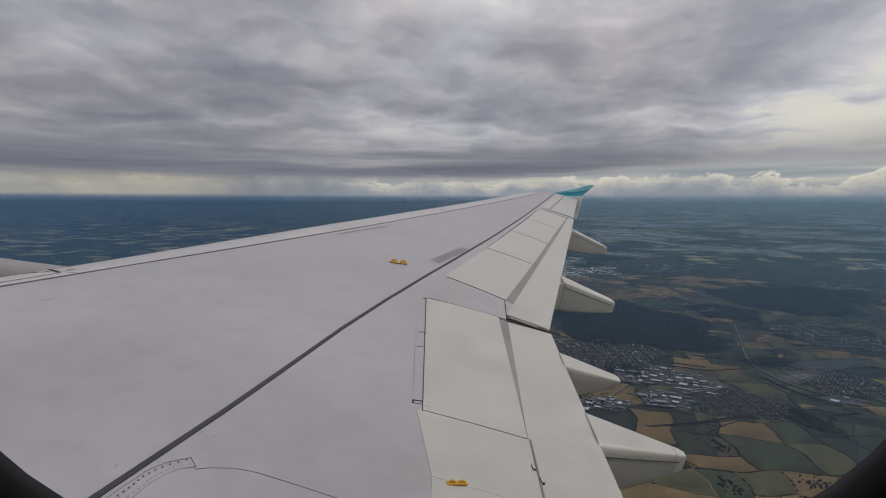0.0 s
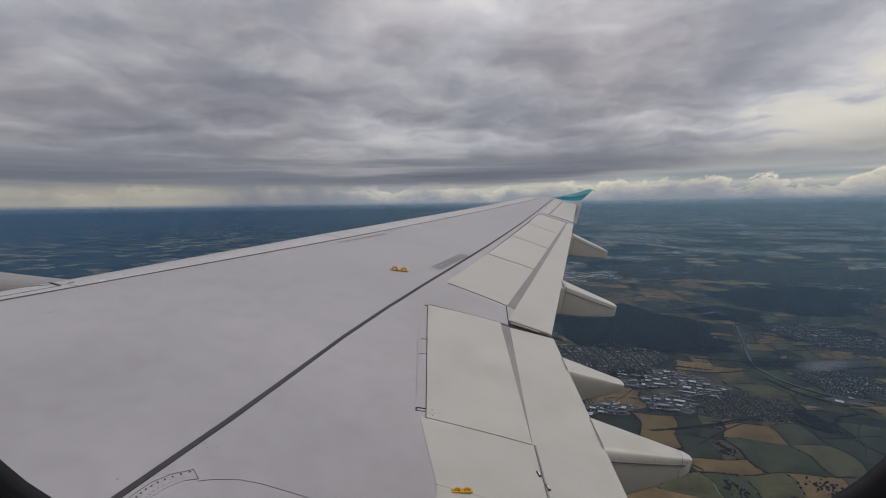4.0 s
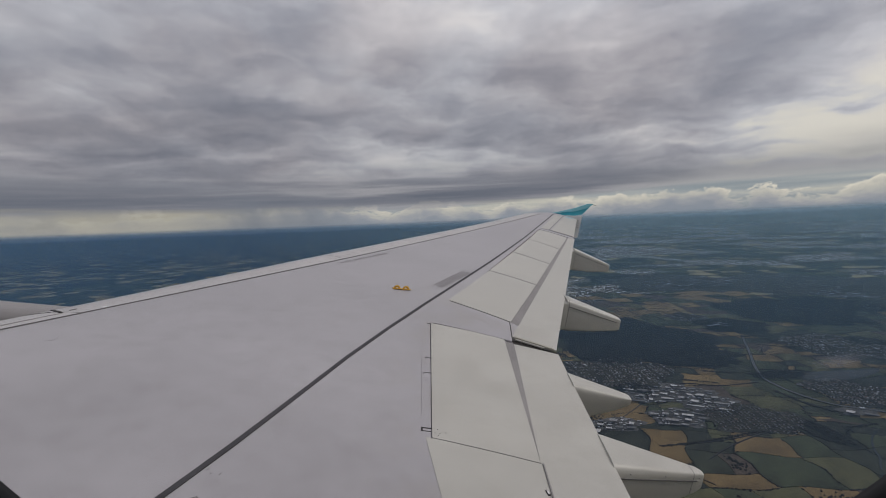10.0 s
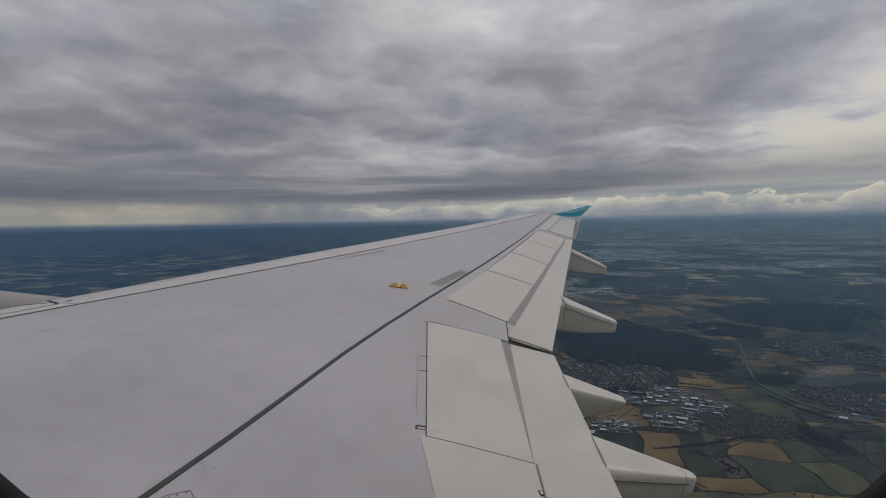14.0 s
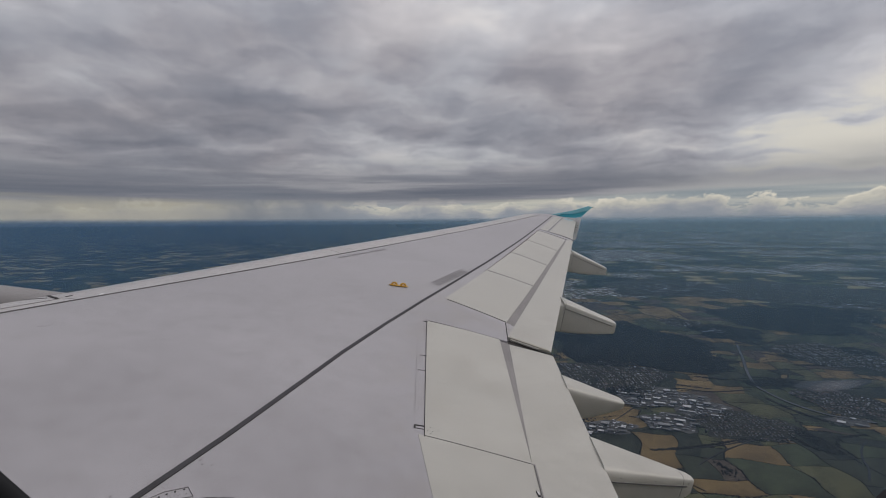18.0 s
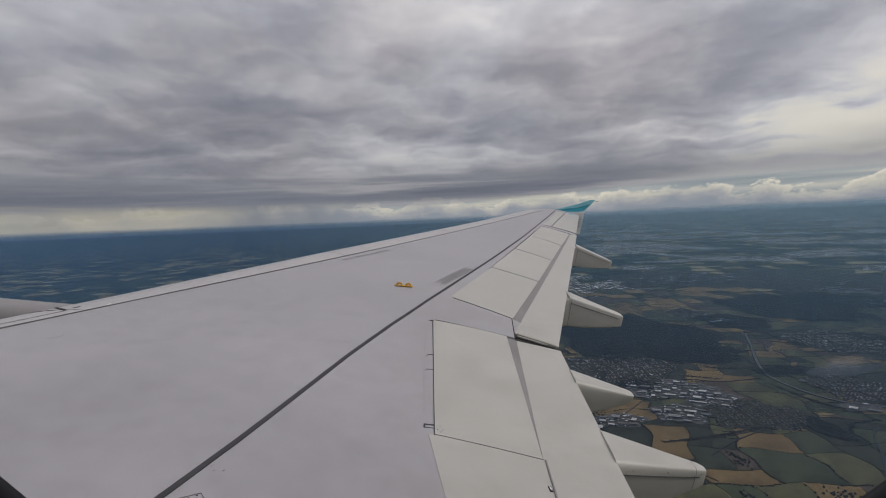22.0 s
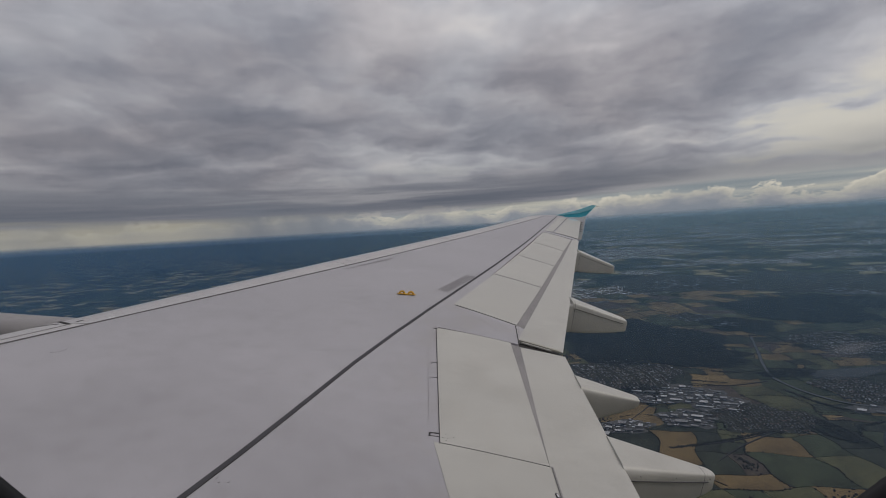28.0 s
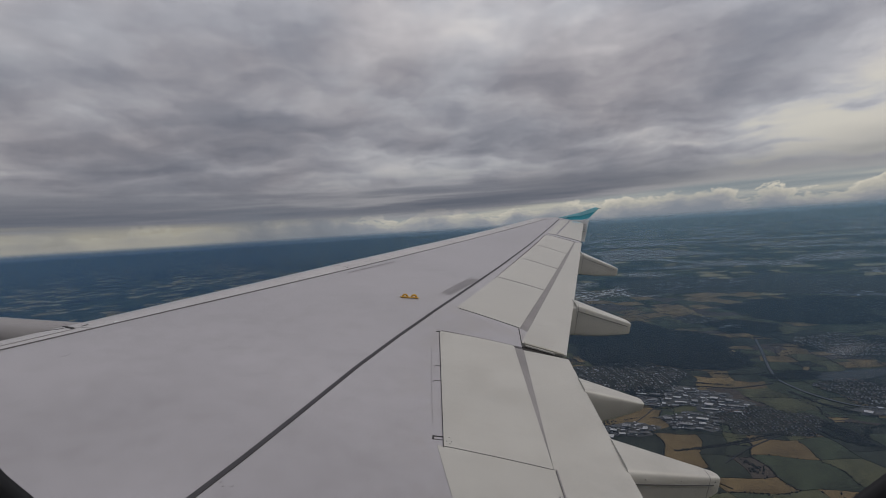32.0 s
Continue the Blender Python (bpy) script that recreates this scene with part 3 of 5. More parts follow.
def build_wing():
    wing = empty("aircraft_wing", AIR, "light grey airliner wing with white spoilers and teal tip fence", "wing")
    build_skin(wing)
    # leading edge slats, five lengths, with the seal line behind them
    cuts = [1.9, 5.36, 8.05, 10.75, 13.4, 15.75]
    for a, b in zip(cuts, cuts[1:]):
        V, F = [], []
        n, prof = 14, [(0.42, 0.004), (0.34, 0.006), (0.24, 0.006), (0.14, 0.006), (0.06, 0.006), (0.012, 0.006), (-0.018, -0.02), (-0.02, -0.06), (0.03, -0.11), (0.2, -0.16)]
        for i in range(n + 1):
            x = a + 0.006 + (b - a - 0.012) * i / n
            k = 1.0 if x < 8 else 1 - 0.025 * (x - 8)
            for d, h in prof:
                y = -LES * x - d * k
                full = min(1.0, max(0.0, (x - 5.5) / 2.5)) * (0.036 if x < 10 else max(0.012, 0.036 - 0.007 * (x - 10))) * math.sin(math.pi * min(1.0, max(0.0, (0.42 - d) / 0.5)))
                V.append((x, y, top(x, min(y, -LES * x)) + h + full))
        m = len(prof)
        for i in range(n):
            for j in range(m - 1):
                q = i * m + j
                F.append((q, q + 1, q + 1 + m, q + m))
        F += [tuple(range(m))[::-1], tuple(n * m + k for k in range(m))]
        s = part("slat", V, F, SLATM, wing, "light grey leading edge slat", smooth=True)
        s.data.set_sharp_from_angle(angle=radians(40))
    line = []
    for i in range(30):
        x = 1.9 + (16.0 - 1.9) * i / 29
        line.append((x, -LES * x - 0.43 * (1.0 if x < 8 else 1 - 0.025 * (x - 8))))
    strip("slat_seal", line, 0.0065, LINE, wing, "thin dark seal line", w2=0.009)
    for x in cuts[1:-1]:
        strip("slat_joint", [(x, -LES * x - (0.20 if x < 6 else 0.40)), (x, -LES * x - 0.02)], 0.009 if x < 6 else 0.006, LINE if x < 6 else FAINT, wing, lift=0.009, step=0.05)
    # dark joint over the rear spar
    strip("spar_joint", [(2.2, -4.28), (3.50, -4.673), (4.10, -4.860), (4.49, -4.972), (5.28, -5.195), (6.0, -5.425), (6.75, -5.685), (7.66, -6.017), (9.23, -6.59), (11.55, -7.41), (16.3, -9.02)], 0.028, SEAL, wing, "dark grey sealant line along the rear spar", w2=0.020)
    # spoilers
    plate("spoiler", [(4.506, -5.851), (6.29, -5.78), (6.33, -6.49), (4.526, -6.511)], WHITE, wing, "large white inboard spoiler panel", bow=0.003)
    row = [((7.05, -5.94), (6.84, -6.61)), ((8.68, -6.525), (8.53, -7.18)), ((10.24, -7.065), (10.02, -7.67)), ((11.73, -7.575), (11.50, -8.16)), ((13.20, -8.06), (13.03, -8.68))]
    for (a, d), (b, c) in zip(row, row[1:]):
        g = 0.006
        ua, ud = Vector(a).lerp(Vector(b), g), Vector(d).lerp(Vector(c), g)
        ub, uc = Vector(b).lerp(Vector(a), g), Vector(c).lerp(Vector(d), g)
        plate("spoiler", [tuple(ua), tuple(ub), tuple(uc), tuple(ud)], WHITE, wing, "white outboard spoiler panel")
    for (a, d) in row[1:-1]:
        strip("spoiler_joint", [a, d], 0.007, LINE, wing, lift=0.0035, step=0.08)
    # fixed panels
    plate("fixed_panel", [(3.985, -5.932), (4.5035, -5.815), (4.5235, -6.512), (3.985, -6.516)], WHITE, wing, "white fixed trailing edge panel", lift=0.0045)
    plate("fixed_panel", [(1.9, -5.97), (3.983, -5.932), (3.983, -6.516), (1.9, -6.53)], WHITE, wing, "white fixed trailing edge panel", lift=0.0045)
    plate("fixed_panel", [(6.315, -5.74), (7.03, -5.945), (6.82, -6.62), (6.345, -6.57)], PAINT, wing, "grey fixed panel between the spoilers", lift=0.003, thick=0.08)
    plate("fixed_panel", [(13.24, -8.06), (13.42, -8.13), (13.32, -8.93), (13.08, -8.80)], PAINT, wing, "grey fixed panel beside the aileron", lift=0.003, nu=2)
    # flaps
    plate("flap", [(1.9, -6.41), (6.29, -6.582), (6.36, -7.03), (1.9, -7.045)], WHITE, wing, "white inboard flap", lift=0.0, thick=0.10, taper=0.15, nu=10)
    plate("flap", [(6.47, -6.585), (13.10, -8.735), (13.17, -8.90), (6.45, -7.03)], WHITE, wing, "white outboard flap", lift=0.0, thick=0.10, taper=0.15, nu=16)
    # added dark plate: the gap's shade is put into its colour
    plate("flap_gap_shade", [(6.34, -6.585), (6.46, -6.59), (6.455, -7.02), (6.365, -7.02)], GAP, wing, "dark plate standing for the shade in the gap between the flaps", lift=-0.03, thick=0.05, nu=1)
    strip("flap_rub_strip", [(6.46, -6.61), (6.45, -7.0)], 0.03, LEAD, wing, "brownish rubbing strip", lift=0.006, step=0.06)
    plate("flap_end_plate", [(6.48, -6.575), (6.87, -6.60), (6.93, -6.72), (6.50, -6.66)], PAINT, wing, "grey plate at the inner end of the outboard flap", lift=-0.004, thick=0.02, nu=3, nv=2)
    strip("flap_rub_strip", [(6.425, -6.61), (6.415, -6.9)], 0.012, WHITE, wing, "pale rail beside the rubbing strip", lift=0.0, step=0.06)
    strip("spoiler_joint", [(6.82, -6.60), (6.35, -6.575)], 0.010, GAP, wing, "dark rear edge of the fixed panel", lift=0.002, step=0.06)
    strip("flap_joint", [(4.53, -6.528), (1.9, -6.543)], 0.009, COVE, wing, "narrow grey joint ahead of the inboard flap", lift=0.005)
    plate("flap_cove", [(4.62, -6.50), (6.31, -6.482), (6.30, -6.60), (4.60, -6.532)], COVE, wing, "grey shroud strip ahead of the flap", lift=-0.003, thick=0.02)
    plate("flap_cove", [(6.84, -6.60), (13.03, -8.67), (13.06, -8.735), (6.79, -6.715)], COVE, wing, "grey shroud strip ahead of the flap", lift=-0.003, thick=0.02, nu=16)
    # aileron
    plate("aileron", [(13.44, -8.34), (16.38, -9.36), (16.5, -9.80), (13.36, -8.93)], WHITE, wing, "white aileron", lift=0.0, thick=0.08, taper=0.2, nu=12)
    plate("tip_panel", [(13.46, -8.15), (16.2, -9.05), (16.36, -9.33), (13.45, -8.32)], WHITE, wing, "white panel ahead of the aileron", nu=10)
    strip("aileron_joint", [(13.42, -8.335), (16.37, -9.345)], 0.009, GAP, wing, lift=0.003)
    strip("aileron_joint", [(13.43, -8.15), (13.36, -8.92)], 0.010, GAP, wing, lift=0.006)
    # dark hinge line ahead of the inboard spoiler and its marks
    strip("spoiler_joint", [(4.495, -5.853), (6.285, -5.773)], 0.0032, GAP, wing, "dark hinge line of the inboard spoiler", lift=0.0055)
    strip("spoiler_joint", [(4.505, -5.85), (4.525, -6.512)], 0.002, LINE, wing, lift=0.0048, step=0.08)
    for x, y0, y1, w in ((4.587, -5.788, -5.846, 0.007), (4.556, -5.788, -5.846, 0.004), (5.292, -5.763, -5.826, 0.004), (5.543, -5.762, -5.819, 0.004), (6.26, -5.742, -5.786, 0.007)):
        strip("hinge_mark", [(x, y0), (x + 0.01, y1)], w, GAP if w > 0.005 else LINE, wing, "dark slot ahead of a spoiler hinge", lift=0.003, step=0.03)
        if w < 0.005 and x > 4.6:
            strip("hinge_mark", [(x, y0), (x - 0.03, y0 + 0.001)], 0.003, LINE, wing, lift=0.003, step=0.02)
    strip("hinge_mark", [(4.59, -5.789), (4.553, -5.789)], 0.011, GAP, wing, lift=0.003, step=0.02)
    strip("panel_line", [(5.86, -5.720), (5.385, -5.740), (4.72, -5.779)], 0.0022, FAINT, wing, "faint joint ahead of the spoiler", lift=0.002, step=0.1)
    for x, y in ((4.60, -5.885), (4.565, -5.90), (4.56, -5.87), (4.585, -5.935), (4.54, -5.89)):
        V, F = rod((x, y, top(x, y) + 0.002), (x, y, top(x, y) + 0.0065), 0.0035, 7)
        part("fastener", V, F, FAINT, wing)
    # open end of the inboard slat, and white ticks by the seal
    strip("slat_gap", [(5.33, -3.06), (5.40, -2.96), (5.52, -2.84)], 0.016, GAP, wing, "dark open joint at the end of the inboard slat", lift=0.012, step=0.04)
    strip("slat_gap", [(5.40, -3.07), (5.445, -3.085)], 0.012, LINE, wing, lift=0.010, step=0.04)
    # edge of a highlight on the slat, drawn as a faint strip
    strip("panel_line", [(4.2, -LES * 4.2 - 0.355), (5.33, -LES * 5.33 - 0.33)], 0.006, FAINT, wing, "thin line drawn where a reflection ends on the inboard slat", lift=0.010)
    for x, y in ((5.50, -3.24),):
        strip("tick_mark", [(x, y), (x + 0.035, y - 0.016)], 0.010, TIP_WHITE, wing, "small white tick mark", lift=0.010, step=0.03)
    # wing root fillet edge, with its row of fasteners
    strip("panel_line", [(3.675, -4.91), (3.70, -4.96), (3.73, -5.06), (3.735, -5.16), (3.72, -5.33), (3.70, -5.55)], 0.0016, LINE, wing, lift=0.0016, step=0.04)
    plate("access_plate", [(3.44, -4.69), (3.731, -4.864), (3.688, -4.907), (3.44, -4.765)], PAINT, wing, "small access plate with two rows of fasteners", lift=0.0022, nu=4, nv=2, thick=0.004)
    for line in ([(3.42, -4.685), (3.528, -4.718), (3.618, -4.748), (3.681, -4.794), (3.733, -4.866)], [(3.733, -4.866), (3.689, -4.910)], [(3.689, -4.910), (3.662, -4.862), (3.612, -4.820), (3.552, -4.793), (3.44, -4.766)]):
        strip("plate_edge", line, 0.0008, FAINT, wing, lift=0.0036, step=0.03)
    for i in range(12):
        u = (i - 3) / 8
        x, y = 3.536 + 0.18 * u, -4.744 - (0.009 * u + 0.107 * u * u if u > 0 else 0.05 * u) + 0.002
        if u > 1:
            continue
        for j, (dx, dy) in enumerate(((0, 0), (0.005 - 0.027 * max(0, u), -0.036 + 0.016 * max(0, u)))):
            V, F = rod((x + dx, y + dy, top(x, y)), (x + dx, y + dy, top(x + dx, y + dy) + 0.0045), 0.0036 if j == 0 else 0.0026, 7)
            part("fastener", V, F, LINE if j == 0 else FAINT, wing)
    # faint oily spots on the skin
    for x, y, a, b in ((6.12, -4.29, 0.055, 0.022), (4.90, -3.33, 0.05, 0.04), (5.33, -4.235, 0.03, 0.012)):
        ring = [(x + a * math.cos(q) * (1 + 0.25 * math.sin(3 * q)), y + b * math.sin(q) * (1 + 0.2 * math.cos(2 * q))) for q in (2 * math.pi * k / 16 for k in range(16))]
        V = [(p, q, top(p, q) + 0.0016) for p, q in ring] + [(p, q, top(p, q) - 0.002) for p, q in ring]
        part("oil_spot", V, [tuple(range(16))] + [(k, 16 + k, 16 + (k + 1) % 16, (k + 1) % 16) for k in range(16)], SPOT, wing, "faint grey oily spot")
    # chipped paint beside the joint
    for x, y in ((3.90, -4.83), (3.875, -4.85), (3.885, -4.89), (3.60, -4.62), (4.62, -5.93)):
        strip("paint_chip", [(x, y), (x + 0.010, y - 0.004)], 0.004, FAINT, wing, "small chip in the paint", lift=0.0022, step=0.02)
    bracket(wing, 7.105, -5.415, radians(-75), 0.20, "yellow double-arched rope hook")
    bracket(wing, 3.98, -6.06, radians(-75), 0.105, "yellow rope hook on a plate")
    stencil(wing, 7.49, -5.76, 8.38, -6.135, 4, 30, 0.022, 3)
    stencil(wing, 7.84, -4.57, 8.74, -5.05, 1, 44, 0.03, 5, PALE_INK)
    stencil(wing, 11.4, -6.72, 11.9, -6.95, 1, 14, 0.022, 8, FAINT)
    for x, y in ((4.29, -6.50), (4.20, -6.535)):
        p = strip("placard", [(x, y), (x - 0.035, y - 0.009)], 0.016, SEAL, wing, "small placard with a dark rim", lift=0.009, step=0.05)
        strip("placard_face", [(x - 0.006, y - 0.0015), (x - 0.029, y - 0.0075)], 0.009, TIP_WHITE, p, "pale face of the placard", lift=0.0105, step=0.05)
    # flap track fairings
    boat(wing, 4.90, -6.0, -7.70, -0.02, 0.62, 0.12, 0.43, 0.035, "largest white flap track fairing")
    boat(wing, 5.86, -6.2, -7.56, 0.09, 0.475, 0.06, 0.21, 0.05, "white flap track fairing by the flap joint")
    boat(wing, 8.33, -6.7, -8.33, 0.305, 0.545, 0.15, 0.21, 0.075, "white flap track fairing under the outboard flap", True)
    boat(wing, 12.0, -7.7, -9.37, 0.74, 0.58, 0.15, 0.19, 0.07, "outermost white flap track fairing", True)
    # tip fence
    poly = [(-8.95, 1.66, -0.02), (-9.30, 1.72, 0.0), (-10.12, 2.12, 0.06), (-10.25, 2.12, 0.06), (-9.97, 1.78, 0.0), (-9.6, 1.65, 0.0)]
    V, F = slab(poly, 16.65, 0.035)
    fence = part("tip_fence", V, F, TEAL, wing, "teal swept upper tip fence")
    # sun on the fence's upper edge, put in as a paler band
    V, F = slab([(-9.0, 1.672, -0.02), (-9.30, 1.728, 0.0), (-10.12, 2.127, 0.06), (-10.256, 2.127, 0.06), (-10.16, 2.01, 0.045), (-9.75, 1.84, 0.02)], 16.648, 0.05)
    part("sunlit_band", V, F, PALE_TEAL, fence, "pale teal band painted as sun on the upper edge")
    V, F = slab([(-9.30, 1.66, 0.0), (-9.97, 1.735, 0.0), (-9.93, 1.06, -0.02), (-9.74, 1.03, -0.02), (-9.5, 1.45, 0.0)], 16.62, 0.04)
    lower = part("lower_fence", V, F, TIP_WHITE, wing, "white lower tip fence")
    for i in range(5):
        z = 1.60 - 0.07 * i
        V, F = rod((16.585, -9.62, z), (16.585, -9.90 - 0.02 * (i % 2), z - 0.03), 0.007)
        part("static_wick", V, F, GAP, lower, "thin dark static discharge wick")
    plate("tip_decal", [(16.1, -9.34), (16.5, -9.48), (16.52, -9.72), (16.3, -9.62)], FADE, wing, "pale blue fading livery patch", lift=0.004, nu=3, nv=2, thick=0.006)
    V, F = rod((16.7, -10.2, 2.115), (16.7, -10.36, 2.10), 0.005)
    part("static_wick", V, F, GAP, fence, "thin dark static discharge wick")
    return wing


def build_engine():
    e = empty("jet_engine", AIR, "grey jet engine nacelle hung ahead of the wing", "engine")
    N = 40

    def ring(y, r, cx=5.75, cz=-1.05):
        return [(cx + r * math.cos(2 * math.pi * k / N), y, cz + r * math.sin(2 * math.pi * k / N)) for k in range(N)]
    loft("cowling", [ring(y, r) for y, r in ((-3.3, 0.80), (-2.9, 0.95), (-2.3, 1.08), (-1.5, 1.15), (-0.6, 1.165), (0.0, 1.15))], ENGINE, e, "grey painted fan cowling", caps=False)
    loft("intake_lip", [ring(y, r) for y, r in ((0.0, 1.15), (0.25, 1.11), (0.38, 1.03), (0.36, 0.94), (0.1, 0.88), (-0.6, 0.86))], STEEL, e, "bare metal intake lip", caps=False)
    for y, r0 in ((-0.62, 1.1665), (-1.52, 1.1515), (-2.32, 1.079)):
        loft("cowl_joint", [ring(y, r0), ring(y - 0.012, r0)], LINE, e, "thin dark joint round the cowling", caps=False)
    loft("fan", [ring(y, r) for y, r in ((-0.5, 0.86), (-0.5, 0.25), (-0.1, 0.02))], SEAL, e, "dark fan disc")
    loft("exhaust_cone", [ring(y, r) for y, r in ((-3.2, 0.78), (-3.6, 0.5), (-4.3, 0.25), (-4.6, 0.03))], STEEL, e, "metal exhaust cone")
    rings = []
    for y, z0, z1, w in ((-0.3, 0.05, 0.12, 0.05), (-1.3, 0.0, 0.165, 0.16), (-2.2, -0.1, 0.195, 0.2), (-2.9, -0.3, 0.235, 0.2), (-3.3, -0.5, 0.19, 0.18), (-4.2, -0.6, -0.1, 0.1)):
        rings.append([(5.75 + w * math.copysign(abs(math.cos(a)) ** 0.6, math.cos(a)), y, (z0 + z1) / 2 + (z1 - z0) / 2 * math.copysign(abs(math.sin(a)) ** 0.6, math.sin(a))) for a in (2 * math.pi * k / 24 for k in range(24))])
    loft("pylon", rings, ENGINE, e, "grey pylon fairing")
    return e


# cabin wall with the window that the view goes through
WIN = (1.895, -5.701, 1.618)
TILT = radians(-9.5)


def build_fuselage():
    f = empty("wall_fuselage", AIR, "grey fuselage wall with dark cabin lining", "fuselage", kind="structure")
    R, zc = 1.975, 0.97
    x0, yw, zw = WIN
    hw, hh = 0.30, 0.36
    aw0, aw1 = math.asin((zw - hh - zc) / R), math.asin((zw + hh - zc) / R)
    for name, rr, mat, lab in (("outer_skin", R, FUSE, "unseen outer skin, greyed to throw less light on the wing"), ("cabin_lining", R - 0.10, LINING, "dark cabin lining")):
        V, F = [], []
        ys = [-18, -14, -10, -8, -7, yw - hw, yw + hw, -4.5, -3, 0, 4, 9]
        angs = sorted([aw0, aw1] + [aw1 + (2 * math.pi - (aw1 - aw0)) * k / 60 for k in range(1, 60)])
        for y in ys:
            for a in angs:
                V.append((rr * math.cos(a), y, zc + rr * math.sin(a)))
        n = len(angs)
        hole = angs.index(aw0)
        for i in range(len(ys) - 1):
            for j in range(n):
                if ys[i] == yw - hw and j == hole:
                    continue
                F.append((i * n + j, i * n + (j + 1) % n, (i + 1) * n + (j + 1) % n, (i + 1) * n + j))
        F += [tuple(range(n)), tuple((len(ys) - 1) * n + k for k in range(n))]
        part(name, V, F, mat, f, lab, smooth=False)
    # window surround: from the rectangular cut to the rounded opening
    def outline(rw, rh, rad, x, n=12):
        out = []
        for q, (sy, sz) in enumerate(((1, 1), (-1, 1), (-1, -1), (1, -1))):
            for k in range(n):
                a = math.pi / 2 * (q + k / (n - 1))
                dy, dz = sy * (rw - rad) + rad * math.cos(a), sz * (rh - rad) + rad * math.sin(a)
                out.append((x, yw + dy * math.cos(TILT) - dz * math.sin(TILT), zw + dy * math.sin(TILT) + dz * math.cos(TILT)))
        return out
    w = empty("window_1", AIR, "oval airliner cabin window with dark surround", "window", kind="structure")
    WW, WH, RAD = 0.178, 0.232, 0.115
    loft("outer_panel", [outline(hw + 0.06, hh + 0.06, 0.01, 1.885), outline(hw + 0.06, hh + 0.06, 0.01, 1.905), outline(WW + 0.01, WH + 0.01, RAD, 1.905), outline(WW + 0.01, WH + 0.01, RAD, 1.885)], FUSE, w, "grey skin round the window", smooth=False, caps=False)
    loft("seal", [outline(WW + 0.012, WH + 0.012, RAD, 1.903), outline(WW + 0.002, WH + 0.002, RAD, 1.900), outline(WW, WH, RAD, 1.893), outline(WW + 0.003, WH + 0.003, RAD, 1.886), outline(WW + 0.012, WH + 0.012, RAD, 1.884)], RUBBER, w, "black rubber seal", caps=False)
    loft("reveal", [outline(WW + 0.011, WH + 0.011, RAD + 0.01, 1.884), outline(WW + 0.04, WH + 0.04, RAD + 0.02, 1.80), outline(WW + 0.06, WH + 0.06, RAD + 0.02, 1.775), outline(hw + 0.05, hh + 0.06, 0.02, 1.76)], LINING, w, "dark window reveal", caps=False)
    V = outline(WW + 0.004, WH + 0.004, RAD, 1.8945) + outline(WW + 0.004, WH + 0.004, RAD, 1.8985)
    pane = part("pane", V, [tuple(range(48)), tuple(range(48, 96))[::-1]], GLASS, w, "clear acrylic window pane")
    pane.visible_shadow = False
    m = bpy.data.materials.new("greasy_smear")
    m.use_nodes = True
    N, L = m.node_tree.nodes, m.node_tree.links
    N.clear()
    o, clear_, body, mix = N.new("ShaderNodeOutputMaterial"), N.new("ShaderNodeBsdfTransparent"), N.new("ShaderNodeBsdfTranslucent"), N.new("ShaderNodeMixShader")
    body.inputs[0].default_value = (0.62, 0.63, 0.66, 1)
    tc, mp, g, n, k = N.new("ShaderNodeTexCoord"), N.new("ShaderNodeMapping"), N.new("ShaderNodeTexGradient"), N.new("ShaderNodeTexNoise"), N.new("ShaderNodeMath")
    mp.inputs[3].default_value = (1, 1 / 0.0095, 1 / 0.0026)
    g.gradient_type = "SPHERICAL"
    n.inputs["Scale"].default_value, n.inputs["Detail"].default_value = 420, 4
    k.operation = "MULTIPLY"
    L.new(tc.outputs["Object"], mp.inputs[0])
    L.new(mp.outputs[0], g.inputs[0])
    L.new(tc.outputs["Object"], n.inputs["Vector"])
    L.new(g.outputs["Fac"], k.inputs[0])
    L.new(n.outputs["Fac"], k.inputs[1])
    h = N.new("ShaderNodeMath")
    h.operation = "MULTIPLY"
    h.inputs[1].default_value = 0.34
    L.new(k.outputs[0], h.inputs[0])
    for i, q in enumerate((h.outputs[0], clear_.outputs[0], body.outputs[0])):
        L.new(q, mix.inputs[i])
    L.new(mix.outputs[0], o.inputs[0])
    V = [(0, 0.010 * math.cos(a), 0.0028 * math.sin(a)) for a in (2 * math.pi * k / 28 for k in range(28))]
    V += [(-0.0002, y, z) for _, y, z in V]
    smear = part("smear", V, [tuple(range(28)), tuple(range(28, 56))[::-1]], m, w, "faint greasy smear on the pane")
    smear.matrix_local = pose(1.8932, -5.8455, 1.4765, -16, 0, 0)
    smear.visible_shadow = False


build_wing()
build_engine()
build_fuselage()


# ---------------------------------------------------------------- the land below
NADIR = Vector((EYE.x, EYE.y, 0))
ZE = EYE.z
R0, R1 = 2400.0, 4880.0
LS = ALT / 500.0


def rise(r):
    """The land climbs to far hills, so that it meets the horizon."""
    w = min(1.0, max(0.0, (r - R0) / (R1 - R0)))
    return ZE * 0.9965 * w ** 1.4


_r = np.linspace(1.0, R1, 6000)
_flat = _r * ZE / (ZE - np.array([rise(v) for v in _r]))


def land(d, l, h=0.0):
    """A place on the ground, h metres up, from the plan: d ahead of the aircraft and l to its side. Also the size that things have there."""
    d, l = d * LS, l * LS
    flat = max(1.0, math.hypot(d, l))
    r = float(np.interp(flat, _flat, _r))
    k = r / flat
    p = NADIR + (HEAD * d + SIDE * l) * k
    return Vector((p.x, p.y, rise(r) + h * k)), k


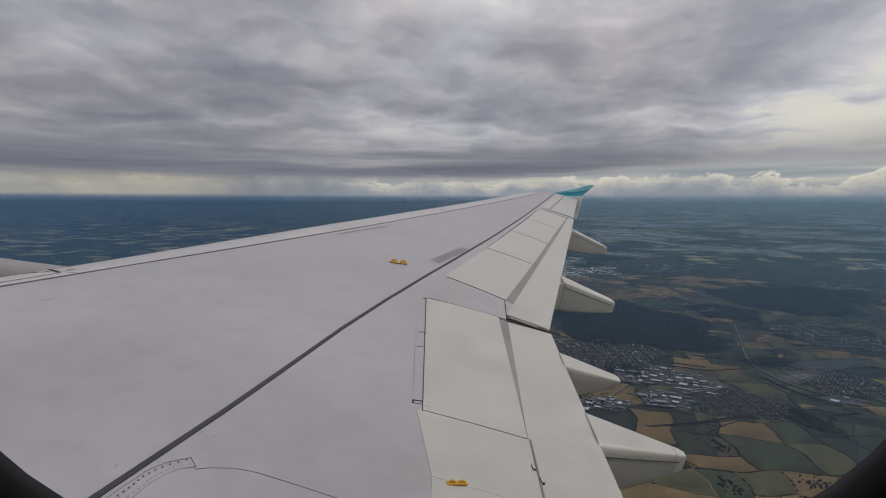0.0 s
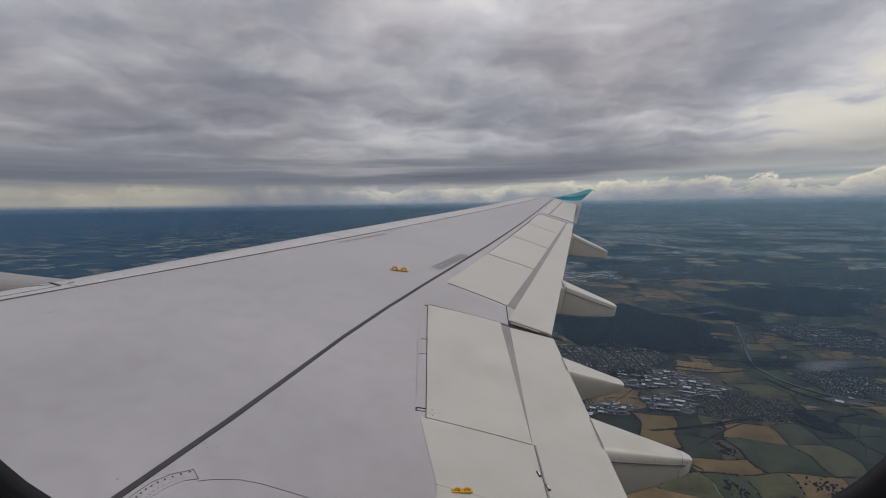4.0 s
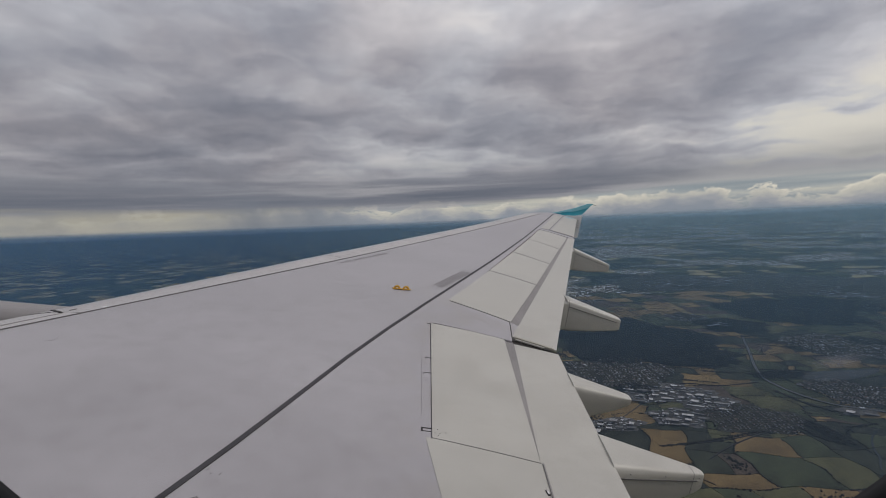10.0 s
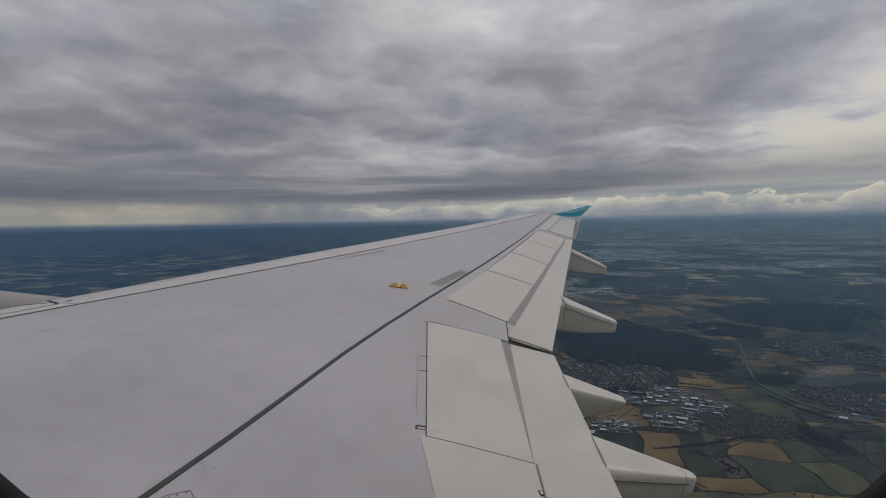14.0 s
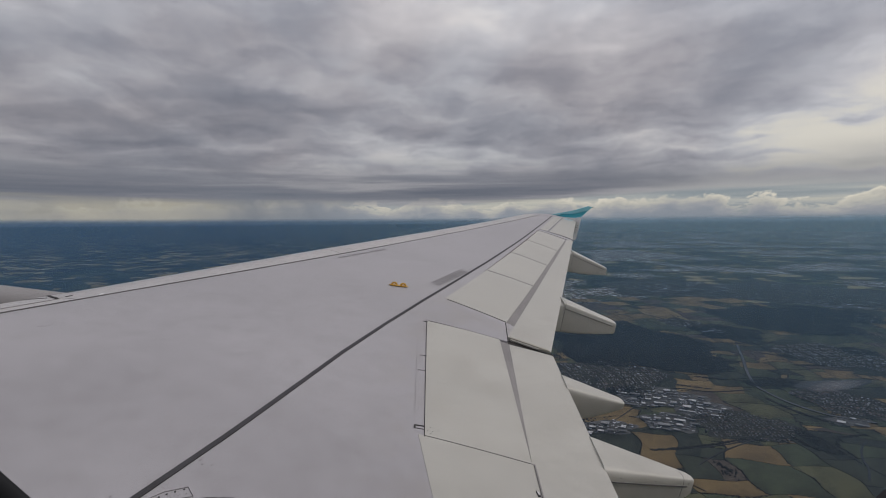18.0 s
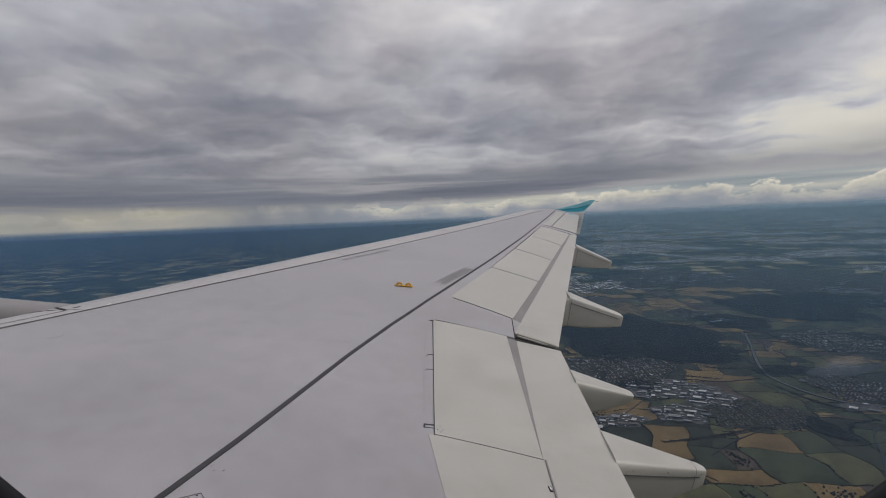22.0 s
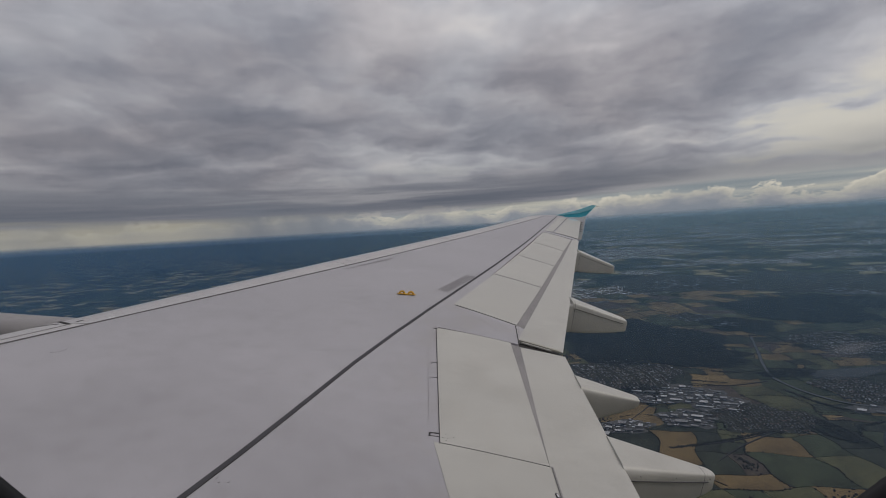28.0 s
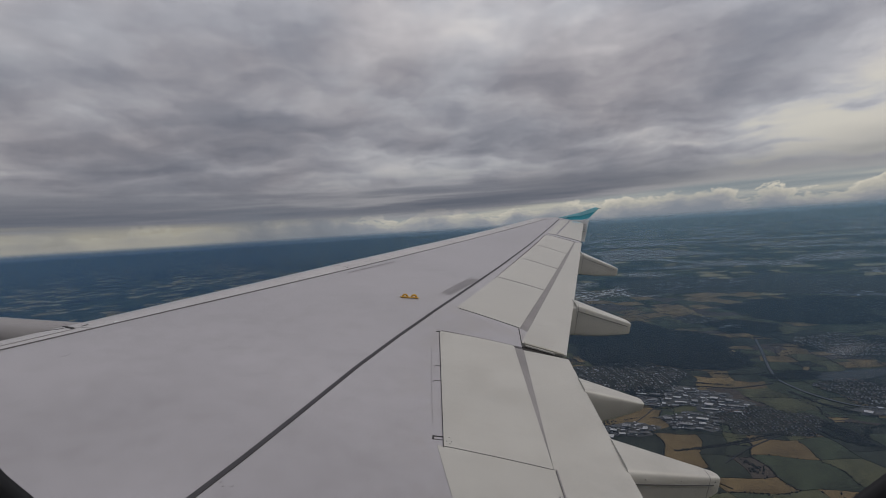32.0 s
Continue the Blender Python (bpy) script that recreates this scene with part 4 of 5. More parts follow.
def ground_material():
    m = bpy.data.materials.new("farmland")
    m.use_nodes = True
    nt = m.node_tree
    N, L = nt.nodes, nt.links
    b = N["Principled BSDF"]
    b.inputs["Roughness"].default_value = 0.95
    b.inputs["Specular IOR Level"].default_value = 0.1
    uv = N.new("ShaderNodeUVMap")
    uv.uv_map = "plan"

    def noise_(scale, detail=5, vec=None, dist=0.0):
        n = N.new("ShaderNodeTexNoise")
        n.inputs["Scale"].default_value, n.inputs["Detail"].default_value, n.inputs["Distortion"].default_value = scale, detail, dist
        L.new(vec or uv.outputs[0], n.inputs["Vector"])
        return n

    def ramp(f, stops, kind="LINEAR"):
        n = N.new("ShaderNodeValToRGB")
        n.color_ramp.interpolation = kind
        el = n.color_ramp.elements
        while len(el) < len(stops):
            el.new(0.5)
        for e, (p, c) in zip(el, stops):
            e.position, e.color = p, (*c, 1)
        L.new(f, n.inputs[0])
        return n.outputs[0]

    def mix(f, a, c):
        n = N.new("ShaderNodeMix")
        n.data_type = "RGBA"
        for s, v in ((n.inputs[0], f), (n.inputs[6], a), (n.inputs[7], c)):
            if isinstance(v, (int, float)):
                s.default_value = v
            elif isinstance(v, tuple):
                s.default_value = (*v, 1)
            else:
                L.new(v, s)
        return n.outputs[2]
    # wandering field bounds
    warp = noise_(1.5, 3)
    va = N.new("ShaderNodeVectorMath")
    va.operation = "MULTIPLY_ADD"
    L.new(warp.outputs["Color"], va.inputs[0])
    va.inputs[1].default_value = (0.30, 0.30, 0)
    L.new(uv.outputs[0], va.inputs[2])
    vo = N.new("ShaderNodeTexVoronoi")
    vo.inputs["Scale"].default_value = 2.8
    L.new(va.outputs[0], vo.inputs["Vector"])
    sep = N.new("ShaderNodeSeparateColor")
    L.new(vo.outputs["Color"], sep.inputs[0])
    field = ramp(sep.outputs[0], [(0.0, (0.029, 0.040, 0.025)), (0.26, (0.047, 0.062, 0.034)), (0.46, (0.075, 0.086, 0.043)), (0.60, (0.033, 0.043, 0.028)), (0.66, (0.36, 0.28, 0.13)), (0.77, (0.14, 0.135, 0.065)), (0.86, (0.55, 0.45, 0.24))], "CONSTANT")
    grain = noise_(40, 4)
    field = mix(0.25, field, ramp(grain.outputs["Fac"], [(0.3, (0.02, 0.03, 0.015)), (0.7, (0.12, 0.11, 0.06))]))
    # woods
    wn = noise_(0.7, 6, dist=0.4)
    wmask = ramp(wn.outputs["Fac"], [(0.54, (0, 0, 0)), (0.58, (1, 1, 1))])
    wood = ramp(noise_(50, 3).outputs["Fac"], [(0.3, (0.010, 0.012, 0.010)), (0.7, (0.030, 0.034, 0.025))])
    col = mix(wmask, field, wood)
    # hedges along the bounds
    ve = N.new("ShaderNodeTexVoronoi")
    ve.feature = "DISTANCE_TO_EDGE"
    ve.inputs["Scale"].default_value = 2.8
    L.new(va.outputs[0], ve.inputs["Vector"])
    hed = ramp(ve.outputs["Distance"], [(0.025, (1, 1, 1)), (0.04, (0, 0, 0))])
    col = mix(hed, col, (0.022, 0.035, 0.02))
    # towns: specks of roofs
    tn = noise_(0.4, 4, dist=0.5)
    tmask = ramp(tn.outputs["Fac"], [(0.49, (0, 0, 0)), (0.55, (1, 1, 1))])
    vs = N.new("ShaderNodeTexVoronoi")
    vs.inputs["Scale"].default_value = 26
    L.new(uv.outputs[0], vs.inputs["Vector"])
    s2 = N.new("ShaderNodeSeparateColor")
    L.new(vs.outputs["Color"], s2.inputs[0])
    roofs = ramp(s2.outputs[1], [(0.0, (0.045, 0.055, 0.04)), (0.45, (0.10, 0.085, 0.08)), (0.64, (0.30, 0.26, 0.24)), (0.80, (0.85, 0.84, 0.82))], "CONSTANT")
    ln = N.new("ShaderNodeVectorMath")
    ln.operation = "LENGTH"
    L.new(uv.outputs[0], ln.inputs[0])
    fr = N.new("ShaderNodeMapRange")
    fr.inputs[1].default_value, fr.inputs[2].default_value = 5.2, 6.8
    L.new(ln.outputs["Value"], fr.inputs[0])
    tm = N.new("ShaderNodeMath")
    tm.operation = "MULTIPLY"
    L.new(tmask, tm.inputs[0])
    # the towns lie in the plain behind the wing, not in the hills ahead
    us = N.new("ShaderNodeSeparateXYZ")
    L.new(uv.outputs[0], us.inputs[0])
    plain = N.new("ShaderNodeMapRange")
    plain.inputs[1].default_value, plain.inputs[2].default_value = 0.5, 2.5
    L.new(us.outputs[1], plain.inputs[0])
    pm = N.new("ShaderNodeMath")
    pm.operation = "MULTIPLY"
    L.new(fr.outputs[0], pm.inputs[0])
    L.new(plain.outputs[0], pm.inputs[1])
    L.new(pm.outputs[0], tm.inputs[1])
    col = mix(tm.outputs[0], col, roofs)
    L.new(col, b.inputs["Base Color"])
    return m


def build_ground():
    az = [2 * math.pi * i / 240 for i in range(240)]
    rs = [0.0, 300, 600] + [800 + 60 * i for i in range(31)] + [2640 + 40 * i for i in range(56)] + [4878, 4880]
    V, UV, F = [], [], []
    for r in rs:
        for a in az:
            h = rise(r)
            und = 0.0
            if r > R0:
                und = 3.0 * (math.sin(a * 37) - 1.2) * min(1, (r - R0) / 900) * min(1.0, max(0.0, (R1 - r) / 700))
            p = NADIR + (HEAD * math.cos(a) + SIDE * math.sin(a)) * r
            V.append((p.x, p.y, h + und))
            g = r * ZE / max(1.7, ZE - h) / 1000
            # fields grow larger on the far hills
            g = g if g < 4 else 4 * (g / 4) ** 0.82
            UV.append((g * math.cos(a), g * math.sin(a)))
    n = len(az)
    for i in range(len(rs) - 1):
        for j in range(n):
            F.append((i * n + j, (i + 1) * n + j, (i + 1) * n + (j + 1) % n, i * n + (j + 1) % n))
    me = mesh_of("ground", V, F, ground_material(), smooth=True)
    lay = me.uv_layers.new(name="plan")
    idx = np.zeros(len(me.loops), dtype=np.int32)
    me.loops.foreach_get("vertex_index", idx)
    lay.data.foreach_set("uv", np.array(UV)[idx].ravel())
    tagged(new("ground", me), "patchwork farmland of green and tan fields with dark woods", "ground", kind="structure")


def veil_material(name, alpha, zlo, zhi, col, foot, left, right):
    """A tinted see-through sheet that stands in for haze before the far land."""
    m = bpy.data.materials.new(name)
    m.use_nodes = True
    N, L = m.node_tree.nodes, m.node_tree.links
    N.clear()
    o = N.new("ShaderNodeOutputMaterial")
    t = N.new("ShaderNodeBsdfTransparent")
    d = N.new("ShaderNodeBsdfDiffuse")
    tr = N.new("ShaderNodeBsdfTranslucent")
    dd = N.new("ShaderNodeMixShader")
    L.new(d.outputs[0], dd.inputs[1])
    L.new(tr.outputs[0], dd.inputs[2])
    g = N.new("ShaderNodeTexCoord")
    s = N.new("ShaderNodeSeparateXYZ")
    L.new(g.outputs["Object"], s.inputs[0])
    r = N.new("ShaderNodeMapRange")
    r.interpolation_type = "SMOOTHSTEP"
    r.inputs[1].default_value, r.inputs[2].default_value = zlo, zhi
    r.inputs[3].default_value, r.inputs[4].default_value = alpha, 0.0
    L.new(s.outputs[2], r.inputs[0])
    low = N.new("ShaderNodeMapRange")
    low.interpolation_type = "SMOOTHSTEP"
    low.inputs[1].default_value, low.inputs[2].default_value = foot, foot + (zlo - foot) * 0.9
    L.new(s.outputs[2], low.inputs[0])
    # the haze tint is put in by side: deep blue ahead, paler over the plain
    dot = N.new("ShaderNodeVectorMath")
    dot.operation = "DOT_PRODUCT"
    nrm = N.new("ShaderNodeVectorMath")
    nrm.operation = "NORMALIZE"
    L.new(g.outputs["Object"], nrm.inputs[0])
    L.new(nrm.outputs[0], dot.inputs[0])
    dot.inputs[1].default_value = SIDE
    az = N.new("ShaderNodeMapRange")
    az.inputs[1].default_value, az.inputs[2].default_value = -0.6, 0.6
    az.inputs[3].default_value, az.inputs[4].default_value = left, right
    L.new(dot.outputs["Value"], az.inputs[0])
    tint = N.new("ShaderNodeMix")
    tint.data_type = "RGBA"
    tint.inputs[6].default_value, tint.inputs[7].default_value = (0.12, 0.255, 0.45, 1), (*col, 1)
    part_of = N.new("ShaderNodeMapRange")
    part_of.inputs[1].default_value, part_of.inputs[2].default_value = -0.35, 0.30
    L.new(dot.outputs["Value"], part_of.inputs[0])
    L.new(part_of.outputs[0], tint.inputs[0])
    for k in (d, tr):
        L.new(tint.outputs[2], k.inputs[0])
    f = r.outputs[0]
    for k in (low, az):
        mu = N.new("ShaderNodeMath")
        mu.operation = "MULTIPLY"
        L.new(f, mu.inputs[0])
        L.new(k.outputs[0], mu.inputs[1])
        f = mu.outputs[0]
    x = N.new("ShaderNodeMixShader")
    L.new(f, x.inputs[0])
    L.new(t.outputs[0], x.inputs[1])
    L.new(dd.outputs[0], x.inputs[2])
    L.new(x.outputs[0], o.inputs[0])
    return m


def build_haze():
    # added rings of sheet; their colour and opacity imitate haze
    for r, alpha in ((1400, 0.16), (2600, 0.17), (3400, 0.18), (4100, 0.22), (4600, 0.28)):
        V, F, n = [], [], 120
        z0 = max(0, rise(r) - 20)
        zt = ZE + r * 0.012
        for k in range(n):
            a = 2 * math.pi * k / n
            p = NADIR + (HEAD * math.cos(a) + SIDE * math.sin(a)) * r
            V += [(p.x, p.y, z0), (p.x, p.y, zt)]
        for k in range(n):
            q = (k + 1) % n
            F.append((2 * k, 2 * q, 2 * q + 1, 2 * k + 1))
        ob = new("backdrop_haze_sheet", mesh_of("backdrop_haze_sheet", V, F, veil_material("haze", alpha, ZE + r * 0.0005, zt, (0.22, 0.32, 0.48) if r < 2000 else (0.17, 0.36, 0.53) if r < 3000 else (0.28, 0.55, 0.72) if r < 4000 else (0.52, 0.80, 0.95), rise(r), *((1.4, 1.25) if r < 3000 else (1.6, 1.3))), smooth=True))
        tagged(ob, "see-through bluish sheet standing in for haze over the far land", "haze", kind="backdrop")


# crops
CROPS = [material("stubble_tan", (0.215, 0.152, 0.070), 0.95, 0.22, 0.012, fine=0.12), material("ripe_wheat", (0.275, 0.195, 0.085), 0.95, 0.2, 0.012, fine=0.15),
         material("meadow_green", (0.068, 0.082, 0.046), 0.95, 0.28, 0.01, fine=0.1), material("beet_green", (0.041, 0.047, 0.035), 0.95, 0.25, 0.015, fine=0.1),
         material("bare_soil", (0.100, 0.078, 0.060), 0.95, 0.22, 0.012, fine=0.1), material("mown_olive", (0.112, 0.112, 0.056), 0.95, 0.26, 0.012, fine=0.1), material("maize_green", (0.051, 0.059, 0.040), 0.95, 0.25, 0.012, fine=0.12)]
CROP_WORDS = ["tan stubble", "ripe golden wheat", "green meadow", "dark green beet", "brown bare soil", "olive mown grass", "deep green maize"]


HEDGE_TREES = []


def bend(d, l):
    """The lie of the land bends the field bounds."""
    return d + 30 * math.sin(l * 0.006 + d * 0.002) + 14 * math.sin(l * 0.019 + d * 0.009) + 5 * math.sin(l * 0.051 - d * 0.02), l + 32 * math.sin(d * 0.005 - l * 0.002) + 13 * math.sin(d * 0.021 - l * 0.006) + 5 * math.sin(d * 0.057 + l * 0.015)


def mosaic(d0, l0, a, b, turn, least, seed, h):
    """Farmland split into fields that share their bounds."""
    rnd = random.Random(seed)
    c, s = math.cos(radians(turn)), math.sin(radians(turn))
    todo, leaves = [(-a / 2, -b / 2, a / 2, b / 2)], []
    while todo:
        x0, y0, x1, y1 = todo.pop()
        w, v = x1 - x0, y1 - y0
        if max(w, v) < least * rnd.uniform(0.7, 2.6):
            leaves.append((x0, y0, x1, y1))
            continue
        f = rnd.uniform(0.35, 0.65)
        if w * rnd.uniform(0.7, 1.4) > v:
            todo += [(x0, y0, x0 + w * f, y1), (x0 + w * f, y0, x1, y1)]
        else:
            todo += [(x0, y0, x1, y0 + v * f), (x0, y0 + v * f, x1, y1)]
    trees = []
    for x0, y0, x1, y1 in leaves:
        for p, q in (((x0, y0), (x1, y0)), ((x0, y0), (x0, y1))):
            if rnd.random() < 0.35:
                continue
            gap = rnd.choice((2.2, 4.0, 9.0))
            n = int(math.hypot(q[0] - p[0], q[1] - p[1]) / gap)
            for k in range(n):
                if rnd.random() < 0.3:
                    continue
                u = (k + rnd.random()) / n
                x, y = p[0] + (q[0] - p[0]) * u + rnd.gauss(0, 0.8), p[1] + (q[1] - p[1]) * u + rnd.gauss(0, 0.8)
                trees.append((*bend(d0 + x * c - y * s, l0 + x * s + y * c), rnd.uniform(3.5, 8), rnd.uniform(4, 11)))
        if rnd.random() < 0.10:
            for k in range(40):
                x, y = rnd.gauss((x0 + x1) / 2, (x1 - x0) / 6), rnd.gauss((y0 + y1) / 2, (y1 - y0) / 7)
                trees.append((*bend(d0 + x * c - y * s, l0 + x * s + y * c), rnd.uniform(5, 10), rnd.uniform(8, 15)))
    HEDGE_TREES.append(trees)
    for i, (x0, y0, x1, y1) in enumerate(leaves):
        g = 0.8
        x0, y0, x1, y1 = x0 + g, y0 + g, x1 - g, y1 - g
        cor, ring = [(x0, y0), (x1, y0), (x1, y1), (x0, y1)], []
        for k in range(4):
            p, q = cor[k], cor[(k + 1) % 4]
            for m in range(6):
                x, y = p[0] + (q[0] - p[0]) * m / 6, p[1] + (q[1] - p[1]) * m / 6
                ring.append(bend(d0 + x * c - y * s, l0 + x * s + y * c))
        o = land(*ring[0])[0]
        up = [land(x, y, h)[0] - o for x, y in ring]
        low = [land(x, y, -1.5)[0] - o for x, y in ring]
        n = len(ring)
        crop = rnd.choice((0, 0, 0, 1, 2, 2, 2, 3, 3, 4, 5, 5, 5, 6, 6))
        ob = new("crop_field", mesh_of("crop_field", up + low, [tuple(range(n))] + [(k, (k + 1) % n, n + (k + 1) % n, n + k) for k in range(n)], CROPS[crop]))
        ob.location = o
        tagged(ob, f"{CROP_WORDS[crop]} field with bent edges", "field", group="fields")


def field(d, l, a, b, turn, crop, seed=0):
    """A field of a by b metres with slightly bent edges."""
    rnd = random.Random(seed * 77 + int(d))
    V, n = [], 7
    turn += rnd.uniform(-16, 16)
    c, s = math.cos(radians(turn)), math.sin(radians(turn))
    cor = [(-a / 2, -b / 2), (a / 2, -b / 2), (a / 2, b / 2), (-a / 2, b / 2)]
    cor = [(x + rnd.uniform(-0.12, 0.12) * a, y + rnd.uniform(-0.12, 0.12) * b) for x, y in cor]
    for i in range(4):
        p, q = Vector(cor[i]), Vector(cor[(i + 1) % 4])
        nn = Vector((q.y - p.y, p.x - q.x)) * rnd.uniform(-0.04, 0.06)
        for k in range(n):
            u = k / n
            w = p.lerp(q, u) + nn * math.sin(math.pi * u)
            V.append((w.x * c - w.y * s, w.x * s + w.y * c))
    pts = [land(d + x, l + y, 0.3 + 0.1 * seed)[0] for x, y in V]
    low = [land(d + x, l + y, -1.0)[0] for x, y in V]
    N = len(pts)
    o = land(d, l)[0]
    verts = [p - o for p in pts + low]
    faces = [tuple(range(N))] + [(k, (k + 1) % N, N + (k + 1) % N, N + k) for k in range(N)]
    ob = new("crop_field", mesh_of("crop_field", verts, faces, CROPS[crop]))
    ob.location = o
    tagged(ob, f"{CROP_WORDS[crop]} field with hedged edges", "field", group="fields")


FIELDS4 = [(3162, 1698, 198, 331, -1, 1), (3076, 1844, 164, 179, -1, 1), (2988, 1527, 221, 204, -1, 0), (2870, 1598, 205, 124, -1, 1), (2618, 1398, 275, 179, -1, 4), (2376, 1352, 126, 83, -1, 0), (2542, 1709, 107, 163, -1, 0), (2951, 1411, 235, 129, -1, 2), (2823, 1239, 146, 106, -1, 0), (2590, 1043, 103, 147, -1, 0), (2540, 1182, 117, 111, -1, 0), (2430, 1035, 120, 123, -1, 2), (2464, 936, 92, 110, -1, 0)]
FIELDS5 = [(2918, 935, 194, 260, -1, 4), (2700, 794, 127, 173, -1, 2), (2718, 987, 113, 121, -1, 0), (3236, 1101, 164, 184, -1, 2), (3138, 944, 125, 160, -1, 0), (3187, 1241, 135, 120, -1, 1), (3073, 1348, 152, 115, -1, 4), (2819, 1737, 134, 104, -1, 2), (2647, 1179, 91, 100, -1, 1), (2508, 704, 77, 129, -1, 0), (3001, 1090, 116, 133, -1, 1), (2753, 1389, 122, 86, -1, 1)]


GARDEN = material("garden_land", (0.052, 0.053, 0.042), 0.95, 0.32, 0.02, fine=0.12)


def build_fields():
    mosaic(900, 760, 640, 1560, 18, 80, 3, 2.4)
    mosaic(1480, 1100, 820, 2300, 8, 82, 7, 0.8)
    mosaic(2350, 1300, 1150, 2700, -6, 120, 9, 0.4)
    for k, f in enumerate(FIELDS4 + FIELDS5):
        field(*f, seed=10 + k)


def garden_land(d, l, a, b, turn, h, mat=GARDEN, label="dark green garden land between houses"):
    """The ground of a town or a wood, with a ragged outline."""
    V, n = [], 90
    rnd = random.Random(int(d + l))
    ph = [rnd.uniform(0, 6.28) for _ in range(6)]
    c, s = math.cos(radians(turn)), math.sin(radians(turn))
    for k in range(n):
        q = 2 * math.pi * k / n
        r = (1.0 + 0.25 * math.sin(5 * q)) ** 0.5 * (1.0 + sum(0.10 / (m + 1) ** 0.5 * math.sin((3 + 4 * m) * q + ph[m]) for m in range(6)) * 0.5)
        x, y = r * math.cos(q) * a / 2, r * math.sin(q) * b / 2
        V.append(land(d + x * c - y * s, l + x * s + y * c, h)[0])
    V.append(land(d, l, h)[0])
    for f in (0.33, 0.66):
        V += [V[n].lerp(V[k], f) for k in range(n)]
    for k in range(n):
        for f, base in ((0.33, n + 1), (0.66, 2 * n + 1)):
            q = 2 * math.pi * k / n
            r = (1.0 + 0.25 * math.sin(5 * q)) ** 0.5 * f
            x, y = r * math.cos(q) * a / 2, r * math.sin(q) * b / 2
            V[base + k] = land(d + x * c - y * s, l + x * s + y * c, h)[0]
    F = []
    for k in range(n):
        j = (k + 1) % n
        F += [(n, n + 1 + k, n + 1 + j), (n + 1 + k, 2 * n + 1 + k, 2 * n + 1 + j, n + 1 + j), (2 * n + 1 + k, k, j, 2 * n + 1 + j)]
    ob = new("ground", mesh_of("ground", V, F, mat))
    tagged(ob, label, "ground", kind="structure")


ASPHALT = material("asphalt", (0.05, 0.05, 0.054), 0.9, 0.15, 0.05, fine=0.5)
CONCRETE = material("pale_motorway", (0.17, 0.17, 0.175), 0.9, 0.12, 0.03, fine=0.3)
VERGE = material("verge_green", (0.028, 0.033, 0.021), 0.95, 0.15, 0.05, fine=0.4)
WATER = material("river_water", (0.045, 0.055, 0.06), 0.08, 0.1, 0.02, 0.05, fine=0.2)


def smooth_path(pts, n=10):
    out = []
    P = [Vector(p) for p in pts]
    for i in range(len(P) - 1):
        a, b, c, d = P[max(0, i - 1)], P[i], P[i + 1], P[min(len(P) - 1, i + 2)]
        for k in range(n):
            t = k / n
            out.append(0.5 * ((2 * b) + (c - a) * t + (2 * a - 5 * b + 4 * c - d) * t * t + (3 * b - a - 3 * c + d) * t ** 3))
    return out + [P[-1]]


def ribbon(name, pts, width, mat, label, category, h, shift=0.0, parent=None):
    P = smooth_path(pts)
    V, F = [], []
    for i, p in enumerate(P):
        t = (P[min(len(P) - 1, i + 1)] - P[max(0, i - 1)]).normalized()
        nn = Vector((-t.y, t.x))
        for s, hh in ((-0.5, h), (0.5, h), (-0.5, -2), (0.5, -2)):
            q = p + nn * (s * width + shift) / LS
            V.append(land(q.x, q.y, hh)[0])
    for i in range(len(P) - 1):
        a = 4 * i
        F += [(a, a + 1, a + 5, a + 4), (a, a + 4, a + 6, a + 2), (a + 1, a + 3, a + 7, a + 5)]
    if parent:
        return part(name, V, F, mat, parent, label)
    return tagged(new(name, mesh_of(name, V, F, mat)), label, category, kind="structure")


MOTORWAY = [(1959, 1205), (1860, 1156), (1744, 1097), (1633, 1038), (1552, 998), (1469, 964), (1401, 957), (1340, 960), (1275, 978), (1226, 1010), (1180, 1079)]
RIVER = [(1079, 963), (1052, 930), (1022, 903), (991, 881), (962, 865), (914, 825)]
LAKE = [(1474, 1080), (1498, 1127), (1505, 1191), (1505, 1261), (1510, 1345), (1483, 1331), (1447, 1266), (1419, 1190), (1409, 1117), (1432, 1077)]
LANES = [[(1403, 309), (1417, 454), (1384, 582), (1449, 705), (1417, 802), (1433, 926)], [(1052, 464), (1060, 567), (1083, 673), (1130, 778), (1168, 850)], [(984, 533), (1044, 621), (1095, 724), (1106, 791)], [(2009, 1293), (1806, 1283), (1704, 1347), (1660, 1444)], [(1116, 335), (1262, 489), (1429, 629)]]


def build_roads():
    ribbon("verge", MOTORWAY, 34, VERGE, "dark green motorway verge", "verge", 7.5)
    ribbon("road", MOTORWAY, 9, CONCRETE, "pale grey motorway carriageway", "road", 8.2, -6.5)
    ribbon("road", MOTORWAY, 9, CONCRETE, "pale grey motorway carriageway", "road", 8.2, 6.5)
    for k in LANES:
        ribbon("road", k, 7, ASPHALT, "narrow asphalt country road", "road", 7.0)
    pts = [land(p.x, p.y, 7.1)[0] for p in smooth_path(LAKE + LAKE[:1], 6)[:-1]]
    tagged(new("water", mesh_of("water", pts, [tuple(range(len(pts)))], WATER)), "calm grey lake beside the motorway", "lake", kind="structure")
    ribbon("water", RIVER, 12, WATER, "narrow grey river", "river", 7.2)


# woods
LEAF = material("tree_crowns", (0.028, 0.029, 0.024), 1.0, 0.3, 0.006, fine=0.05, island=0.12)


